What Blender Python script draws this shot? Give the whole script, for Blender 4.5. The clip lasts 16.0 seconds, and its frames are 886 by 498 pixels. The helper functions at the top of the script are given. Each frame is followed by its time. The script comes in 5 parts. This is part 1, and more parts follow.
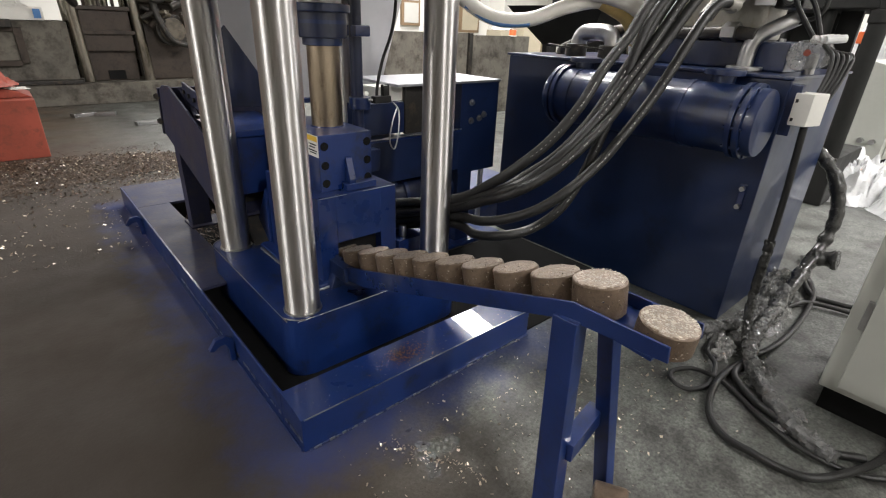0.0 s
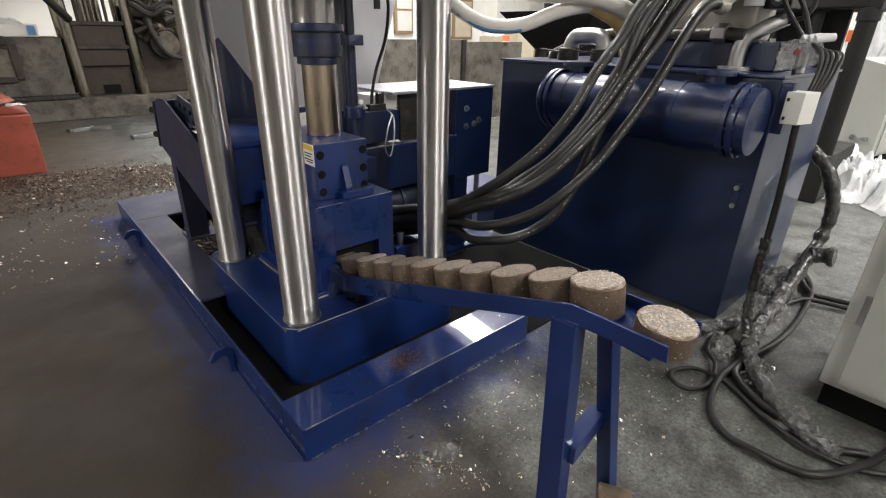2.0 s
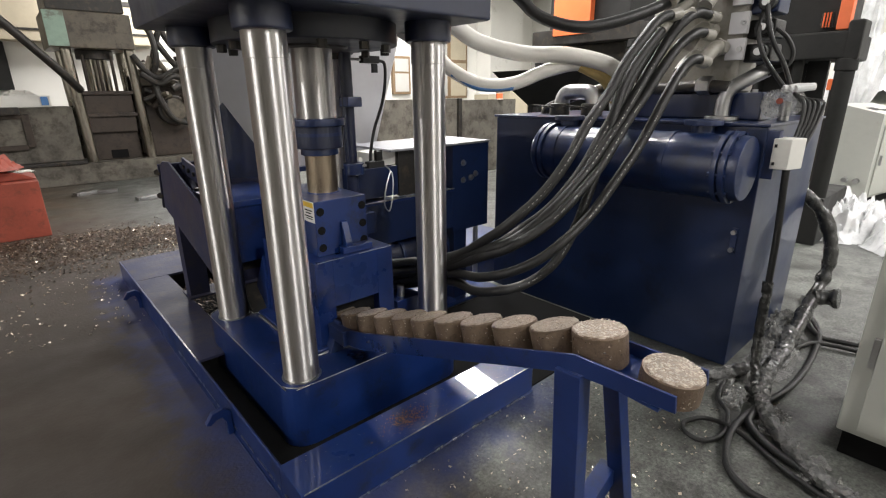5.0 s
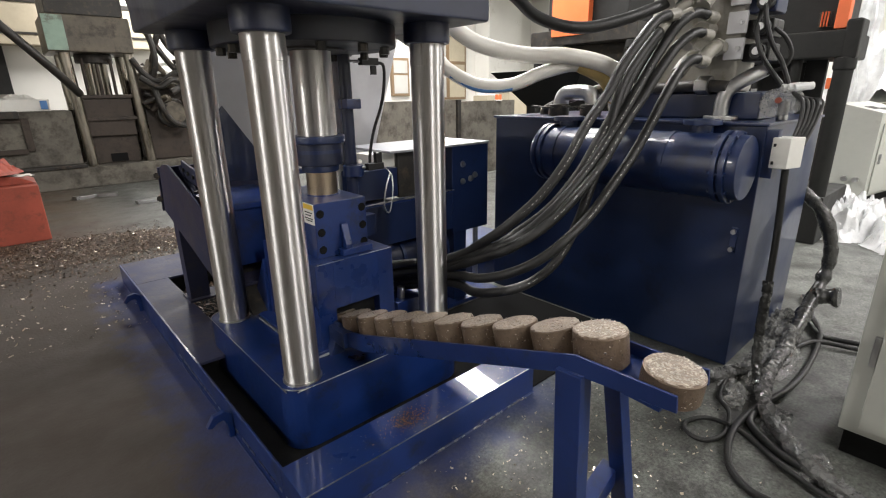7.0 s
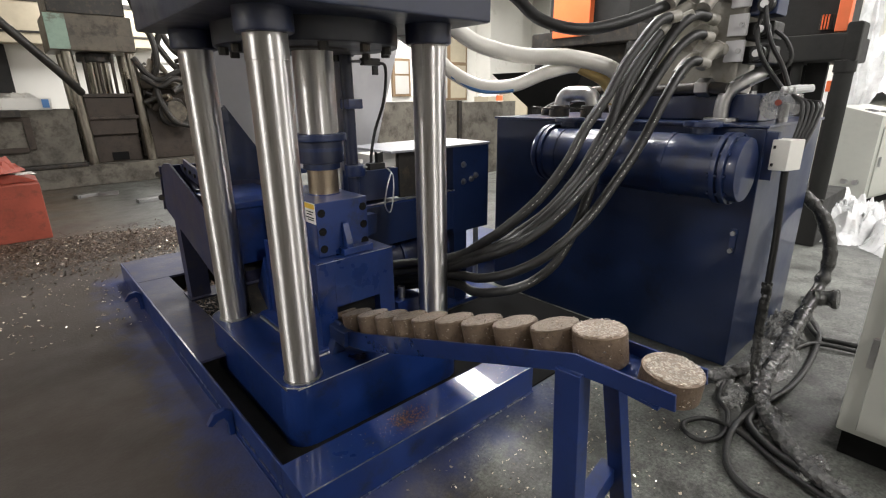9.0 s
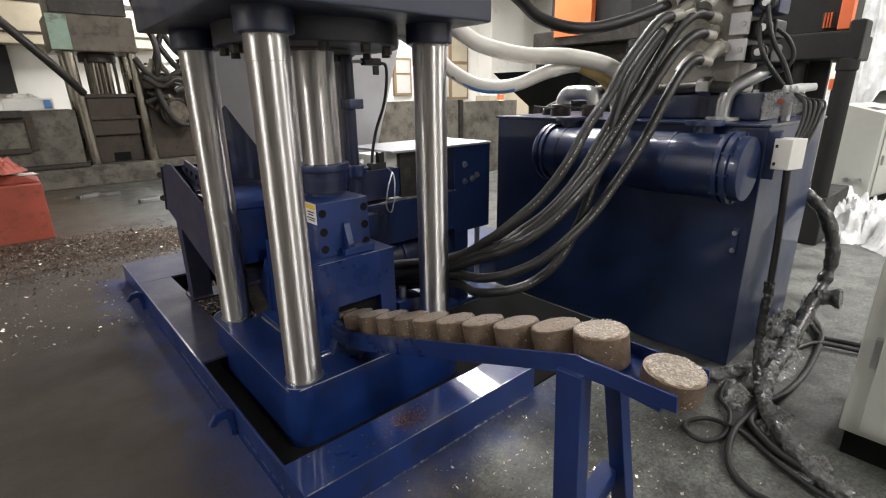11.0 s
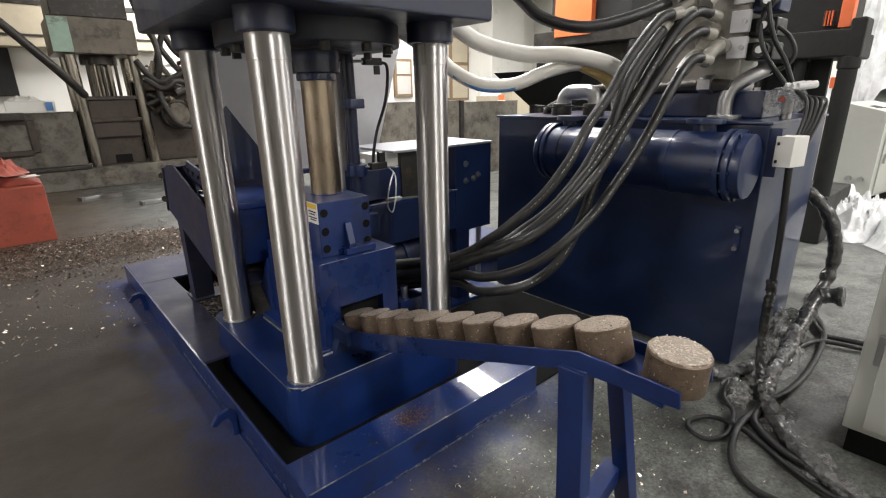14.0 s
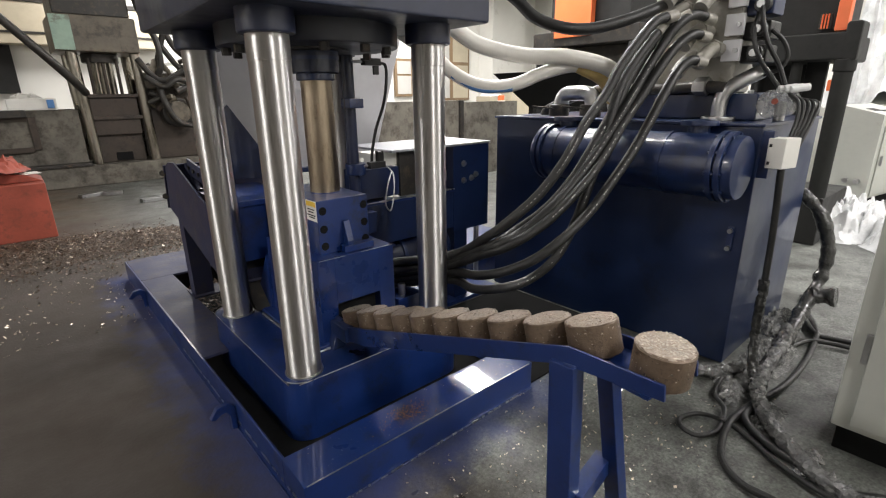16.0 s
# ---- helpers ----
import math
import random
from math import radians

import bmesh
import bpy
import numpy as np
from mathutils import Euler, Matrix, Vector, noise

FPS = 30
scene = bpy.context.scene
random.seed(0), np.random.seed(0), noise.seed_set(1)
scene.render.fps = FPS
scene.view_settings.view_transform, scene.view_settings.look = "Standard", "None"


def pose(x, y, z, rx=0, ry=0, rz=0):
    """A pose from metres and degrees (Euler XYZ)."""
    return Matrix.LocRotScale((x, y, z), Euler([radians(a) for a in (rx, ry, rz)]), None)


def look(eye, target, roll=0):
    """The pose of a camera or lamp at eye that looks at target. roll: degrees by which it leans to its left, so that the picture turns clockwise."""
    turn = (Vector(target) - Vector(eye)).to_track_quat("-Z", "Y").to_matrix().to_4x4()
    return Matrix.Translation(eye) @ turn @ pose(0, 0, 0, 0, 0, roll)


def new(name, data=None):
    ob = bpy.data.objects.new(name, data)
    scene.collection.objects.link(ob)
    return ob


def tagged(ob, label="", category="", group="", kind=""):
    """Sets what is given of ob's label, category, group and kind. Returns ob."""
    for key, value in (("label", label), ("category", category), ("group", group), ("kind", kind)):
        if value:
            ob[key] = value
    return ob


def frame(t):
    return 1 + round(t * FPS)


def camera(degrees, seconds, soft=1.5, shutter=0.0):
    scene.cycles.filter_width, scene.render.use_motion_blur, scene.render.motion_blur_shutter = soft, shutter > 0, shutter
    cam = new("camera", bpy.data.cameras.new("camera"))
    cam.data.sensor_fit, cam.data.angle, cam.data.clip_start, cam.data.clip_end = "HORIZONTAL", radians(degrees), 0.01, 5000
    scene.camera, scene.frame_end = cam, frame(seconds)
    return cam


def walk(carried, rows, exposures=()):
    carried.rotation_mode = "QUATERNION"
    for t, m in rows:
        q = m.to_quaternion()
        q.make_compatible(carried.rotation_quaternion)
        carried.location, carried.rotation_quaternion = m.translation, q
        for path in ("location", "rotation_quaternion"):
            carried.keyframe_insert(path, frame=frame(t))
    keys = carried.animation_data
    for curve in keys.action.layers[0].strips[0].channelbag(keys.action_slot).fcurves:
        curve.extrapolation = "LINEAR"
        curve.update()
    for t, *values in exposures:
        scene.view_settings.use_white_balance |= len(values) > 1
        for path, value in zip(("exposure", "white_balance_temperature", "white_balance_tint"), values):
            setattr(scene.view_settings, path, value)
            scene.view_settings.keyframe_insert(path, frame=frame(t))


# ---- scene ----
PATH = [
    (0, (-0.4888, -1.2533, 1.4000), (0.7135, 0.1095, 0.5650), 2.29),
    (0.5, (-0.4833, -1.2525, 1.3975), (0.7224, 0.1114, 0.5692), 1.99),
    (1, (-0.4859, -1.2570, 1.3990), (0.7221, 0.1086, 0.5769), 1.52),
    (1.5, (-0.4903, -1.2577, 1.3992), (0.7212, 0.1060, 0.5791), 1.27),
    (2, (-0.4903, -1.2595, 1.4002), (0.7231, 0.1075, 0.5883), 1.01),
    (2.5, (-0.4883, -1.2630, 1.4005), (0.7364, 0.1210, 0.6358), 0.36),
    (3, (-0.4835, -1.2621, 1.3988), (0.7675, 0.1532, 0.7416), -0.28),
    (3.5, (-0.4817, -1.2592, 1.4000), (0.7745, 0.1628, 0.7678), -0.28),
    (4, (-0.4856, -1.2634, 1.4023), (0.7718, 0.1610, 0.7776), -0.33),
    (6.5, (-0.4849, -1.2653, 1.4023), (0.7746, 0.1642, 0.7941), -0.99),
    (7, (-0.4860, -1.2652, 1.4024), (0.7738, 0.1643, 0.7945), -1.00),
    (7.5, (-0.4861, -1.2660, 1.4031), (0.7727, 0.1642, 0.7948), -1.03),
    (8, (-0.4905, -1.2678, 1.4014), (0.7687, 0.1628, 0.7951), -0.91),
    (8.5, (-0.4949, -1.2693, 1.4016), (0.7662, 0.1600, 0.7959), -0.71),
    (9, (-0.4942, -1.2710, 1.4011), (0.7661, 0.1592, 0.7960), -0.69),
    (11.5, (-0.4896, -1.2702, 1.4051), (0.7640, 0.1644, 0.7965), -0.89),
    (12, (-0.4999, -1.2719, 1.3947), (0.7564, 0.1636, 0.7938), -0.90),
    (12.5, (-0.4995, -1.2760, 1.3976), (0.7547, 0.1608, 0.7956), -0.91),
    (13, (-0.4966, -1.2726, 1.3957), (0.7566, 0.1648, 0.7930), -1.00),
    (13.5, (-0.4904, -1.2710, 1.3941), (0.7608, 0.1677, 0.7905), -1.13),
    (14, (-0.4924, -1.2705, 1.3957), (0.7590, 0.1678, 0.7916), -1.14),
    (14.5, (-0.4917, -1.2705, 1.3952), (0.7588, 0.1685, 0.7907), -1.17),
    (15, (-0.4886, -1.2714, 1.3952), (0.7616, 0.1675, 0.7894), -1.19),
    (15.5, (-0.4866, -1.2731, 1.3910), (0.7633, 0.1661, 0.7857), -1.18),
    (16, (-0.5043, -1.3054, 1.3980), (0.7477, 0.1322, 0.7933), -0.78)
]
cam = camera(84.58, 16.0, 1.15, 0.5)
walk(cam, [(t, look(eye, target, roll)) for t, eye, target, roll in PATH], exposures=[(0.0, 0.05), (16.0, 0.05)])

# ---- light: an indoor hall by night, strip lamps under the roof ----
world = bpy.data.worlds.new("hall_air")
scene.world = world
world.use_nodes = True
world.node_tree.nodes["Background"].inputs[0].default_value = (0.9, 0.95, 1.0, 1)
world.node_tree.nodes["Background"].inputs[1].default_value = 0.02


def lamp(name, place, target, size, power, colour=(1, 0.96, 0.9)):
    d = bpy.data.lights.new(name, "AREA")
    d.shape, d.size, d.size_y, d.energy, d.color = "RECTANGLE", size[0], size[1], power, colour
    o = new(name, d)
    o.matrix_world = look(place, target)
    return o


LAMPS = [(-6.3, 1.5, 0.6, 1.8, 330), (0.2, -5.2, 0.5, 1.6, 215), (5.0, -3.8, 0.5, 1.6, 290), (9.8, -2.2, 0.5, 1.6, 520), (5.31, 3.9, 0.52, 1.6, 310), (4.52, 3.5, 0.25, 0.8, 60), (2.05, 2.0, 0.3, 1.5, 200), (11.5, 4.0, 0.5, 1.6, 480), (2.2, 10.3, 0.5, 1.6, 400), (9.0, 9.6, 0.5, 1.6, 380)]
for lx, ly, lw, ll, lp in LAMPS:
    lamp("hall_lamp", (lx, ly, 4.7), (lx, ly, 0), (lw, ll), lp, (1.0, 0.965, 0.95))


# ---- materials ----
def material(name, colour, rough=0.5, metal=0.0, vary=0.25, scale=6.0, bump=0.0, bscale=60.0, dirt=None, dirt_amount=0.0, coat=0.0, rvary=0.1, stretch=(1, 1, 1)):
    m = bpy.data.materials.new(name)
    m.use_nodes = True
    nt = m.node_tree
    b = nt.nodes["Principled BSDF"]
    tc = nt.nodes.new("ShaderNodeTexCoord")
    mp = nt.nodes.new("ShaderNodeMapping")
    mp.inputs["Scale"].default_value = stretch
    nt.links.new(tc.outputs["Object"], mp.inputs[0])

    def noise_tex(s, detail=5.0, rough_=0.6):
        n = nt.nodes.new("ShaderNodeTexNoise")
        n.inputs["Scale"].default_value = s
        n.inputs["Detail"].default_value = detail
        n.inputs["Roughness"].default_value = rough_
        nt.links.new(mp.outputs[0], n.inputs["Vector"])
        return n

    def ramp(src, a, b_):
        r = nt.nodes.new("ShaderNodeMapRange")
        r.inputs[1].default_value, r.inputs[2].default_value = 0.3, 0.7
        r.inputs[3].default_value, r.inputs[4].default_value = a, b_
        nt.links.new(src, r.inputs[0])
        return r.outputs[0]

    def mix(fac, a, b_):
        x = nt.nodes.new("ShaderNodeMix")
        x.data_type = "RGBA"
        nt.links.new(fac, x.inputs[0])
        for sock, v in ((x.inputs[6], a), (x.inputs[7], b_)):
            if isinstance(v, tuple):
                sock.default_value = (*v, 1)
            else:
                nt.links.new(v, sock)
        return x.outputs[2]

    big, fine = noise_tex(scale), noise_tex(scale * 9, 3.0)
    lo = tuple(c * (1 - vary) for c in colour)
    hi = tuple(min(1, c * (1 + vary)) for c in colour)
    col = mix(ramp(big.outputs[0], 0, 1), lo, hi)
    col = mix(ramp(fine.outputs[0], 0, 0.35), col, hi)
    if dirt:
        spots = noise_tex(scale * 2.3, 8.0, 0.7)
        r = nt.nodes.new("ShaderNodeMapRange")
        r.inputs[1].default_value, r.inputs[2].default_value = 0.62 - dirt_amount * 0.3, 0.72 - dirt_amount * 0.1
        nt.links.new(spots.outputs[0], r.inputs[0])
        col = mix(r.outputs[0], col, dirt)
    nt.links.new(col, b.inputs["Base Color"])
    nt.links.new(ramp(big.outputs[0], max(0.02, rough - rvary), min(1, rough + rvary)), b.inputs["Roughness"])
    b.inputs["Metallic"].default_value = metal
    b.inputs["Coat Weight"].default_value = coat
    b.inputs["Coat Roughness"].default_value = 0.025
    if bump:
        bp = nt.nodes.new("ShaderNodeBump")
        bp.inputs["Strength"].default_value = bump
        bp.inputs["Distance"].default_value = 0.01
        nt.links.new(noise_tex(bscale, 4.0).outputs[0], bp.inputs["Height"])
        nt.links.new(bp.outputs[0], b.inputs["Normal"])
    return m


BLUE = material("blue_enamel", (0.006, 0.0235, 0.117), 0.36, 0, 0.3, 3, 0.05, 25, (0.012, 0.017, 0.045), 0.3, 0.55, 0.12)
BLUE_DARK = material("blue_enamel_tank", (0.005, 0.016, 0.066), 0.38, 0, 0.22, 2, 0.03, 14, (0.005, 0.01, 0.03), 0.25, 0.4, 0.1)
NAVY_OILY = material("oily_navy_paint", (0.006, 0.008, 0.017), 0.5, 0, 0.3, 5, 0.05, 30, (0.008, 0.008, 0.009), 0.3, 0.05)
NAVY = material("dark_navy_enamel", (0.006, 0.011, 0.036), 0.42, 0, 0.25, 4, 0.04, 30, (0.004, 0.006, 0.014), 0.25, 0.2, 0.1)
TANK = material("blue_tank_paint", (0.004, 0.0145, 0.056), 0.4, 0, 0.3, 1.6, 0.03, 10, (0.005, 0.01, 0.03), 0.3, 0.3, 0.12)
BLUE_DULL = material("dusty_blue_paint", (0.021, 0.024, 0.058), 0.62, 0, 0.3, 4, 0.15, 40, (0.045, 0.04, 0.05), 0.4, 0.0, 0.1)
CHROME = material("brushed_chrome", (0.64, 0.625, 0.61), 0.42, 1.0, 0.26, 16, 0.05, 160, (0.33, 0.31, 0.28), 0.2, 0, 0.07, (1, 1, 0.05))
for nodes in (CHROME.node_tree,):
    tg = nodes.nodes.new("ShaderNodeTangent")
    tg.direction_type, tg.axis = "RADIAL", "Z"
    nodes.links.new(tg.outputs[0], nodes.nodes["Principled BSDF"].inputs["Tangent"])
    nodes.nodes["Principled BSDF"].inputs["Anisotropic"].default_value = 1.0
    nodes.nodes["Principled BSDF"].inputs["Anisotropic Rotation"].default_value = 0.25
TOOL = material("oily_tool_steel", (0.33, 0.27, 0.2), 0.36, 1.0, 0.25, 5, 0.05, 90, (0.12, 0.08, 0.05), 0.3, 0, 0.1, (1, 1, 0.3))
STEEL = material("bare_steel", (0.42, 0.42, 0.42), 0.35, 1.0, 0.2, 9, 0.1, 80)
DARK_STEEL = material("dark_oily_steel", (0.035, 0.033, 0.03), 0.45, 0.4, 0.35, 6, 0.2, 50, (0.09, 0.07, 0.05), 0.3)
RUBBER = material("black_rubber", (0.013, 0.013, 0.0125), 0.48, 0, 0.4, 14, 0.2, 90, (0.035, 0.034, 0.03), 0.12)
WHITE_HOSE = material("white_hose", (0.82, 0.8, 0.74), 0.35, 0, 0.08, 6, 0.05, 40)
GREY_SHEET = material("grey_sheet", (0.55, 0.55, 0.56), 0.45, 0, 0.08, 3, 0.04, 20)
PLATE = material("grey_plate", (0.36, 0.37, 0.4), 0.4, 0.2, 0.15, 4, 0.05, 30, (0.25, 0.25, 0.26), 0.2)
WHITE_PAINT = material("white_paint", (0.72, 0.71, 0.66), 0.45, 0, 0.06, 5)
PLASTER = material("white_plaster", (0.72, 0.71, 0.66), 0.85, 0, 0.06, 0.6, 0.05, 8, (0.5, 0.48, 0.42), 0.12)
ROOF = material("roof_sheet", (0.4, 0.4, 0.39), 0.7, 0, 0.15, 0.5)
GREY_WALL = material("stained_concrete", (0.115, 0.106, 0.086), 0.8, 0, 0.45, 2.5, 0.35, 15, (0.04, 0.033, 0.026), 0.55)
# light from above is in these colours: shaded brown body, paler upper face
BRIQ = material("pressed_swarf", (0.155, 0.113, 0.08), 0.4, 0.35, 0.3, 40, 0.2, 190, (0.095, 0.066, 0.048), 0.25)
FACE_LIT = material("pressed_swarf_lit", (0.36, 0.3, 0.24), 0.36, 0.4, 0.35, 60, 0.6, 210, (0.16, 0.115, 0.08), 0.3)
RED = material("red_lead_paint", (0.27, 0.055, 0.032), 0.6, 0, 0.25, 4, 0.15, 30, (0.16, 0.04, 0.025), 0.3)
ORANGE = material("orange_paint", (0.75, 0.16, 0.05), 0.45, 0, 0.1, 3)
PLASTIC = material("crumpled_film", (0.75, 0.76, 0.76), 0.18, 0, 0.2, 7, 0.8, 14)
FLOOR = material("worn_concrete", (0.1, 0.105, 0.094), 0.56, 0, 0.5, 2.2, 0.3, 60, (0.038, 0.037, 0.033), 0.58, 0.0, 0.2)
STICKER = material("sticker_white", (0.75, 0.74, 0.7), 0.5, 0, 0.04)
YELLOW = material("sticker_yellow", (0.75, 0.5, 0.06), 0.5, 0, 0.08)
INK = material("black_paint", (0.022, 0.022, 0.021), 0.55, 0, 0.3, 4, 0.1, 30)
CAST = material("pale_cast_iron", (0.27, 0.258, 0.225), 0.5, 0.1, 0.2, 8, 0.25, 50, (0.2, 0.18, 0.14), 0.2)
FILM = material("dirty_film", (0.32, 0.32, 0.31), 0.08, 0, 0.4, 14, 0.8, 30, (0.06, 0.06, 0.06), 0.3)
FILM.node_tree.nodes["Principled BSDF"].inputs["Alpha"].default_value = 0.5
FILM_DARK = material("film_over_cable", (0.035, 0.035, 0.033), 0.25, 0, 0.4, 14, 0.8, 24, (0.25, 0.25, 0.25), 0.05)
FILM_GREY = material("grey_film_wrap", (0.13, 0.13, 0.127), 0.13, 0, 0.5, 14, 1.0, 34, (0.05, 0.05, 0.05), 0.3)
PRINT = material("hose_print", (0.34, 0.34, 0.31), 0.6, 0, 0.4, 60)
AMBER = material("yellowed_hose", (0.62, 0.46, 0.19), 0.4, 0, 0.15, 9)
HOSE_BLUE = material("blue_stripe", (0.1, 0.25, 0.55), 0.45, 0, 0.1)
CABINET = material("cabinet_grey", (0.42, 0.43, 0.39), 0.42, 0, 0.08, 1.5, 0.03, 60, (0.3, 0.29, 0.26), 0.1)
BEIGE = material("beige_sheet", (0.42, 0.37, 0.27), 0.6, 0, 0.15, 1.2)
WOOD = material("brown_wood", (0.2, 0.135, 0.075), 0.55, 0, 0.25, 3, 0.1, 30, None, 0, 0, 0.1, (1, 1, 0.15))
PANE = material("window_pane", (0.45, 0.44, 0.41), 0.12, 0, 0.1, 1)
CHROME_OLD = material("worn_steel_rod", (0.27, 0.25, 0.21), 0.3, 1.0, 0.25, 3, 0.05, 60, (0.08, 0.07, 0.05), 0.3, 0, 0.08, (1, 1, 0.2))
GREASE = material("greasy_grey_paint", (0.12, 0.103, 0.075), 0.5, 0, 0.4, 2.5, 0.2, 25, (0.035, 0.028, 0.02), 0.45)
GREEN = material("worn_green_paint", (0.3, 0.42, 0.34), 0.55, 0, 0.25, 3, 0.1, 20, (0.15, 0.14, 0.11), 0.3)
RUST = material("rusty_block", (0.045, 0.034, 0.026), 0.6, 0.2, 0.4, 3, 0.2, 25, (0.02, 0.016, 0.012), 0.35)
BLACK_COL = material("black_column", (0.02, 0.02, 0.019), 0.75, 0.0, 0.3, 3)
for dull in (BLACK_COL, INK):
    dull.node_tree.nodes["Principled BSDF"].inputs["Specular IOR Level"].default_value = 0.2
CHIP = material("bright_chips", (0.6, 0.52, 0.42), 0.3, 0.9, 0.3, 40)
CHIP_DULL = material("dull_flecks", (0.5, 0.43, 0.36), 0.28, 0.8, 0.5, 90)
FLECK = material("silvery_flecks", (0.58, 0.54, 0.47), 0.4, 0.5, 0.35, 60)
CHIP_DARK = material("oily_chips", (0.085, 0.055, 0.036), 0.45, 0.4, 0.5, 30)
CHIP_RUST = material("rust_chips", (0.22, 0.105, 0.055), 0.5, 0.3, 0.5, 60)
SWARF = material("swarf_dirt", (0.062, 0.045, 0.032), 0.8, 0, 0.5, 9, 0.8, 70, (0.03, 0.022, 0.016), 0.5)
# near-black without sheen: shade in pit, slots and holes, also plain black parts
BLACK_AND_SHADE = material("black_and_shade", (0.01, 0.01, 0.01), 0.95)
BLACK_AND_SHADE.node_tree.nodes["Principled BSDF"].inputs["Specular IOR Level"].default_value = 0.1


# blue overspray on the concrete round the press base
nt = FLOOR.node_tree
bsdf = nt.nodes["Principled BSDF"]
old = bsdf.inputs["Base Color"].links[0].from_socket
for grain, depth in ((70.0, 0.5), (13.0, 0.25)):
    sp = nt.nodes.new("ShaderNodeTexNoise")
    sp.inputs["Scale"].default_value, sp.inputs["Detail"].default_value, sp.inputs["Roughness"].default_value = grain, 4.0, 0.75
    nt.links.new(nt.nodes["Mapping"].outputs[0], sp.inputs["Vector"])
    sm = nt.nodes.new("ShaderNodeMapRange")
    sm.inputs[1].default_value, sm.inputs[2].default_value, sm.inputs[3].default_value, sm.inputs[4].default_value = 0.35, 0.65, 1 - depth, 1 + depth
    nt.links.new(sp.outputs[0], sm.inputs[0])
    sv = nt.nodes.new("ShaderNodeVectorMath")
    sv.operation = "SCALE"
    nt.links.new(old, sv.inputs[0])
    nt.links.new(sm.outputs[0], sv.inputs["Scale"])
    old = sv.outputs[0]
tc = nt.nodes.new("ShaderNodeTexCoord")
# brown oily dust trodden over the floor beside the chip heap
sx = nt.nodes.new("ShaderNodeSeparateXYZ")
nt.links.new(tc.outputs["Object"], sx.inputs[0])
sr = nt.nodes.new("ShaderNodeMapRange")
sr.interpolation_type = "SMOOTHSTEP"
sr.inputs[1].default_value, sr.inputs[2].default_value, sr.inputs[3].default_value, sr.inputs[4].default_value = 0.9, -0.4, 0.0, 1.6
nt.links.new(sx.outputs[0], sr.inputs[0])
dn = nt.nodes.new("ShaderNodeTexNoise")
dn.inputs["Scale"].default_value, dn.inputs["Detail"].default_value = 3.0, 6.0
nt.links.new(nt.nodes["Mapping"].outputs[0], dn.inputs["Vector"])
dm = nt.nodes.new("ShaderNodeMath")
dm.operation = "MULTIPLY"
nt.links.new(sr.outputs[0], dm.inputs[0])
nt.links.new(dn.outputs[0], dm.inputs[1])
dx = nt.nodes.new("ShaderNodeMix")
dx.data_type = "RGBA"
nt.links.new(dm.outputs[0], dx.inputs[0])
nt.links.new(old, dx.inputs[6])
dx.inputs[7].default_value = (0.105, 0.072, 0.045, 1)
old = dx.outputs[2]
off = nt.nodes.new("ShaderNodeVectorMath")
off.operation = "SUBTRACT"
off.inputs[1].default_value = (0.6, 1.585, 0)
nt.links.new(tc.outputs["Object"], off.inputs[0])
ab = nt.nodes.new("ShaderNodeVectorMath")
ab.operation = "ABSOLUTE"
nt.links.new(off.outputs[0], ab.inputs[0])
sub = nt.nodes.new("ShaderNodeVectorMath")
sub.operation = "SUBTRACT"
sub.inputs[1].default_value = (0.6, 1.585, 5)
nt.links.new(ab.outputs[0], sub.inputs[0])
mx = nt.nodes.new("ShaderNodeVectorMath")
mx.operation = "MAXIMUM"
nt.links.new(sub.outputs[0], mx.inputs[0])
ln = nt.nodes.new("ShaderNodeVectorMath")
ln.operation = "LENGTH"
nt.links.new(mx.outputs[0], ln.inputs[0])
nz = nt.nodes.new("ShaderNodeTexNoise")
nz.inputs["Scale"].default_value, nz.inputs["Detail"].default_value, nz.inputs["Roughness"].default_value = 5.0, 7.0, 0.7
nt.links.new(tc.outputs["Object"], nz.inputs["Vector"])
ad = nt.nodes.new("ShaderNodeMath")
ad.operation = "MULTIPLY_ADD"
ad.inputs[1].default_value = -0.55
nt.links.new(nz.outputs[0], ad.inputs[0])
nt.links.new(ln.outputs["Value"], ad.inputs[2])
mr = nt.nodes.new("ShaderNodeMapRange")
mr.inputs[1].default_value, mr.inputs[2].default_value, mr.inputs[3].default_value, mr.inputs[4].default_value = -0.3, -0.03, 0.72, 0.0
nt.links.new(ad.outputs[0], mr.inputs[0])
# brown swarf dirt trodden into the floor on the loading side of the press
sx = nt.nodes.new("ShaderNodeSeparateXYZ")
nt.links.new(tc.outputs["Object"], sx.inputs[0])
zn = nt.nodes.new("ShaderNodeTexNoise")
zn.inputs["Scale"].default_value, zn.inputs["Detail"].default_value = 0.9, 6.0
nt.links.new(tc.outputs["Object"], zn.inputs["Vector"])
zx = nt.nodes.new("ShaderNodeMath")
zx.operation = "MULTIPLY_ADD"
zx.inputs[1].default_value = 1.6
nt.links.new(zn.outputs[0], zx.inputs[0])
nt.links.new(sx.outputs["X"], zx.inputs[2])
zy = nt.nodes.new("ShaderNodeMapRange")
zy.inputs[1].default_value, zy.inputs[2].default_value, zy.inputs[3].default_value, zy.inputs[4].default_value = 4.6, 6.2, 1.0, 0.15
nt.links.new(sx.outputs["Y"], zy.inputs[0])
zr = nt.nodes.new("ShaderNodeMapRange")
zr.inputs[1].default_value, zr.inputs[2].default_value, zr.inputs[3].default_value, zr.inputs[4].default_value = 0.7, 1.7, 0.92, 0.0
nt.links.new(zx.outputs[0], zr.inputs[0])
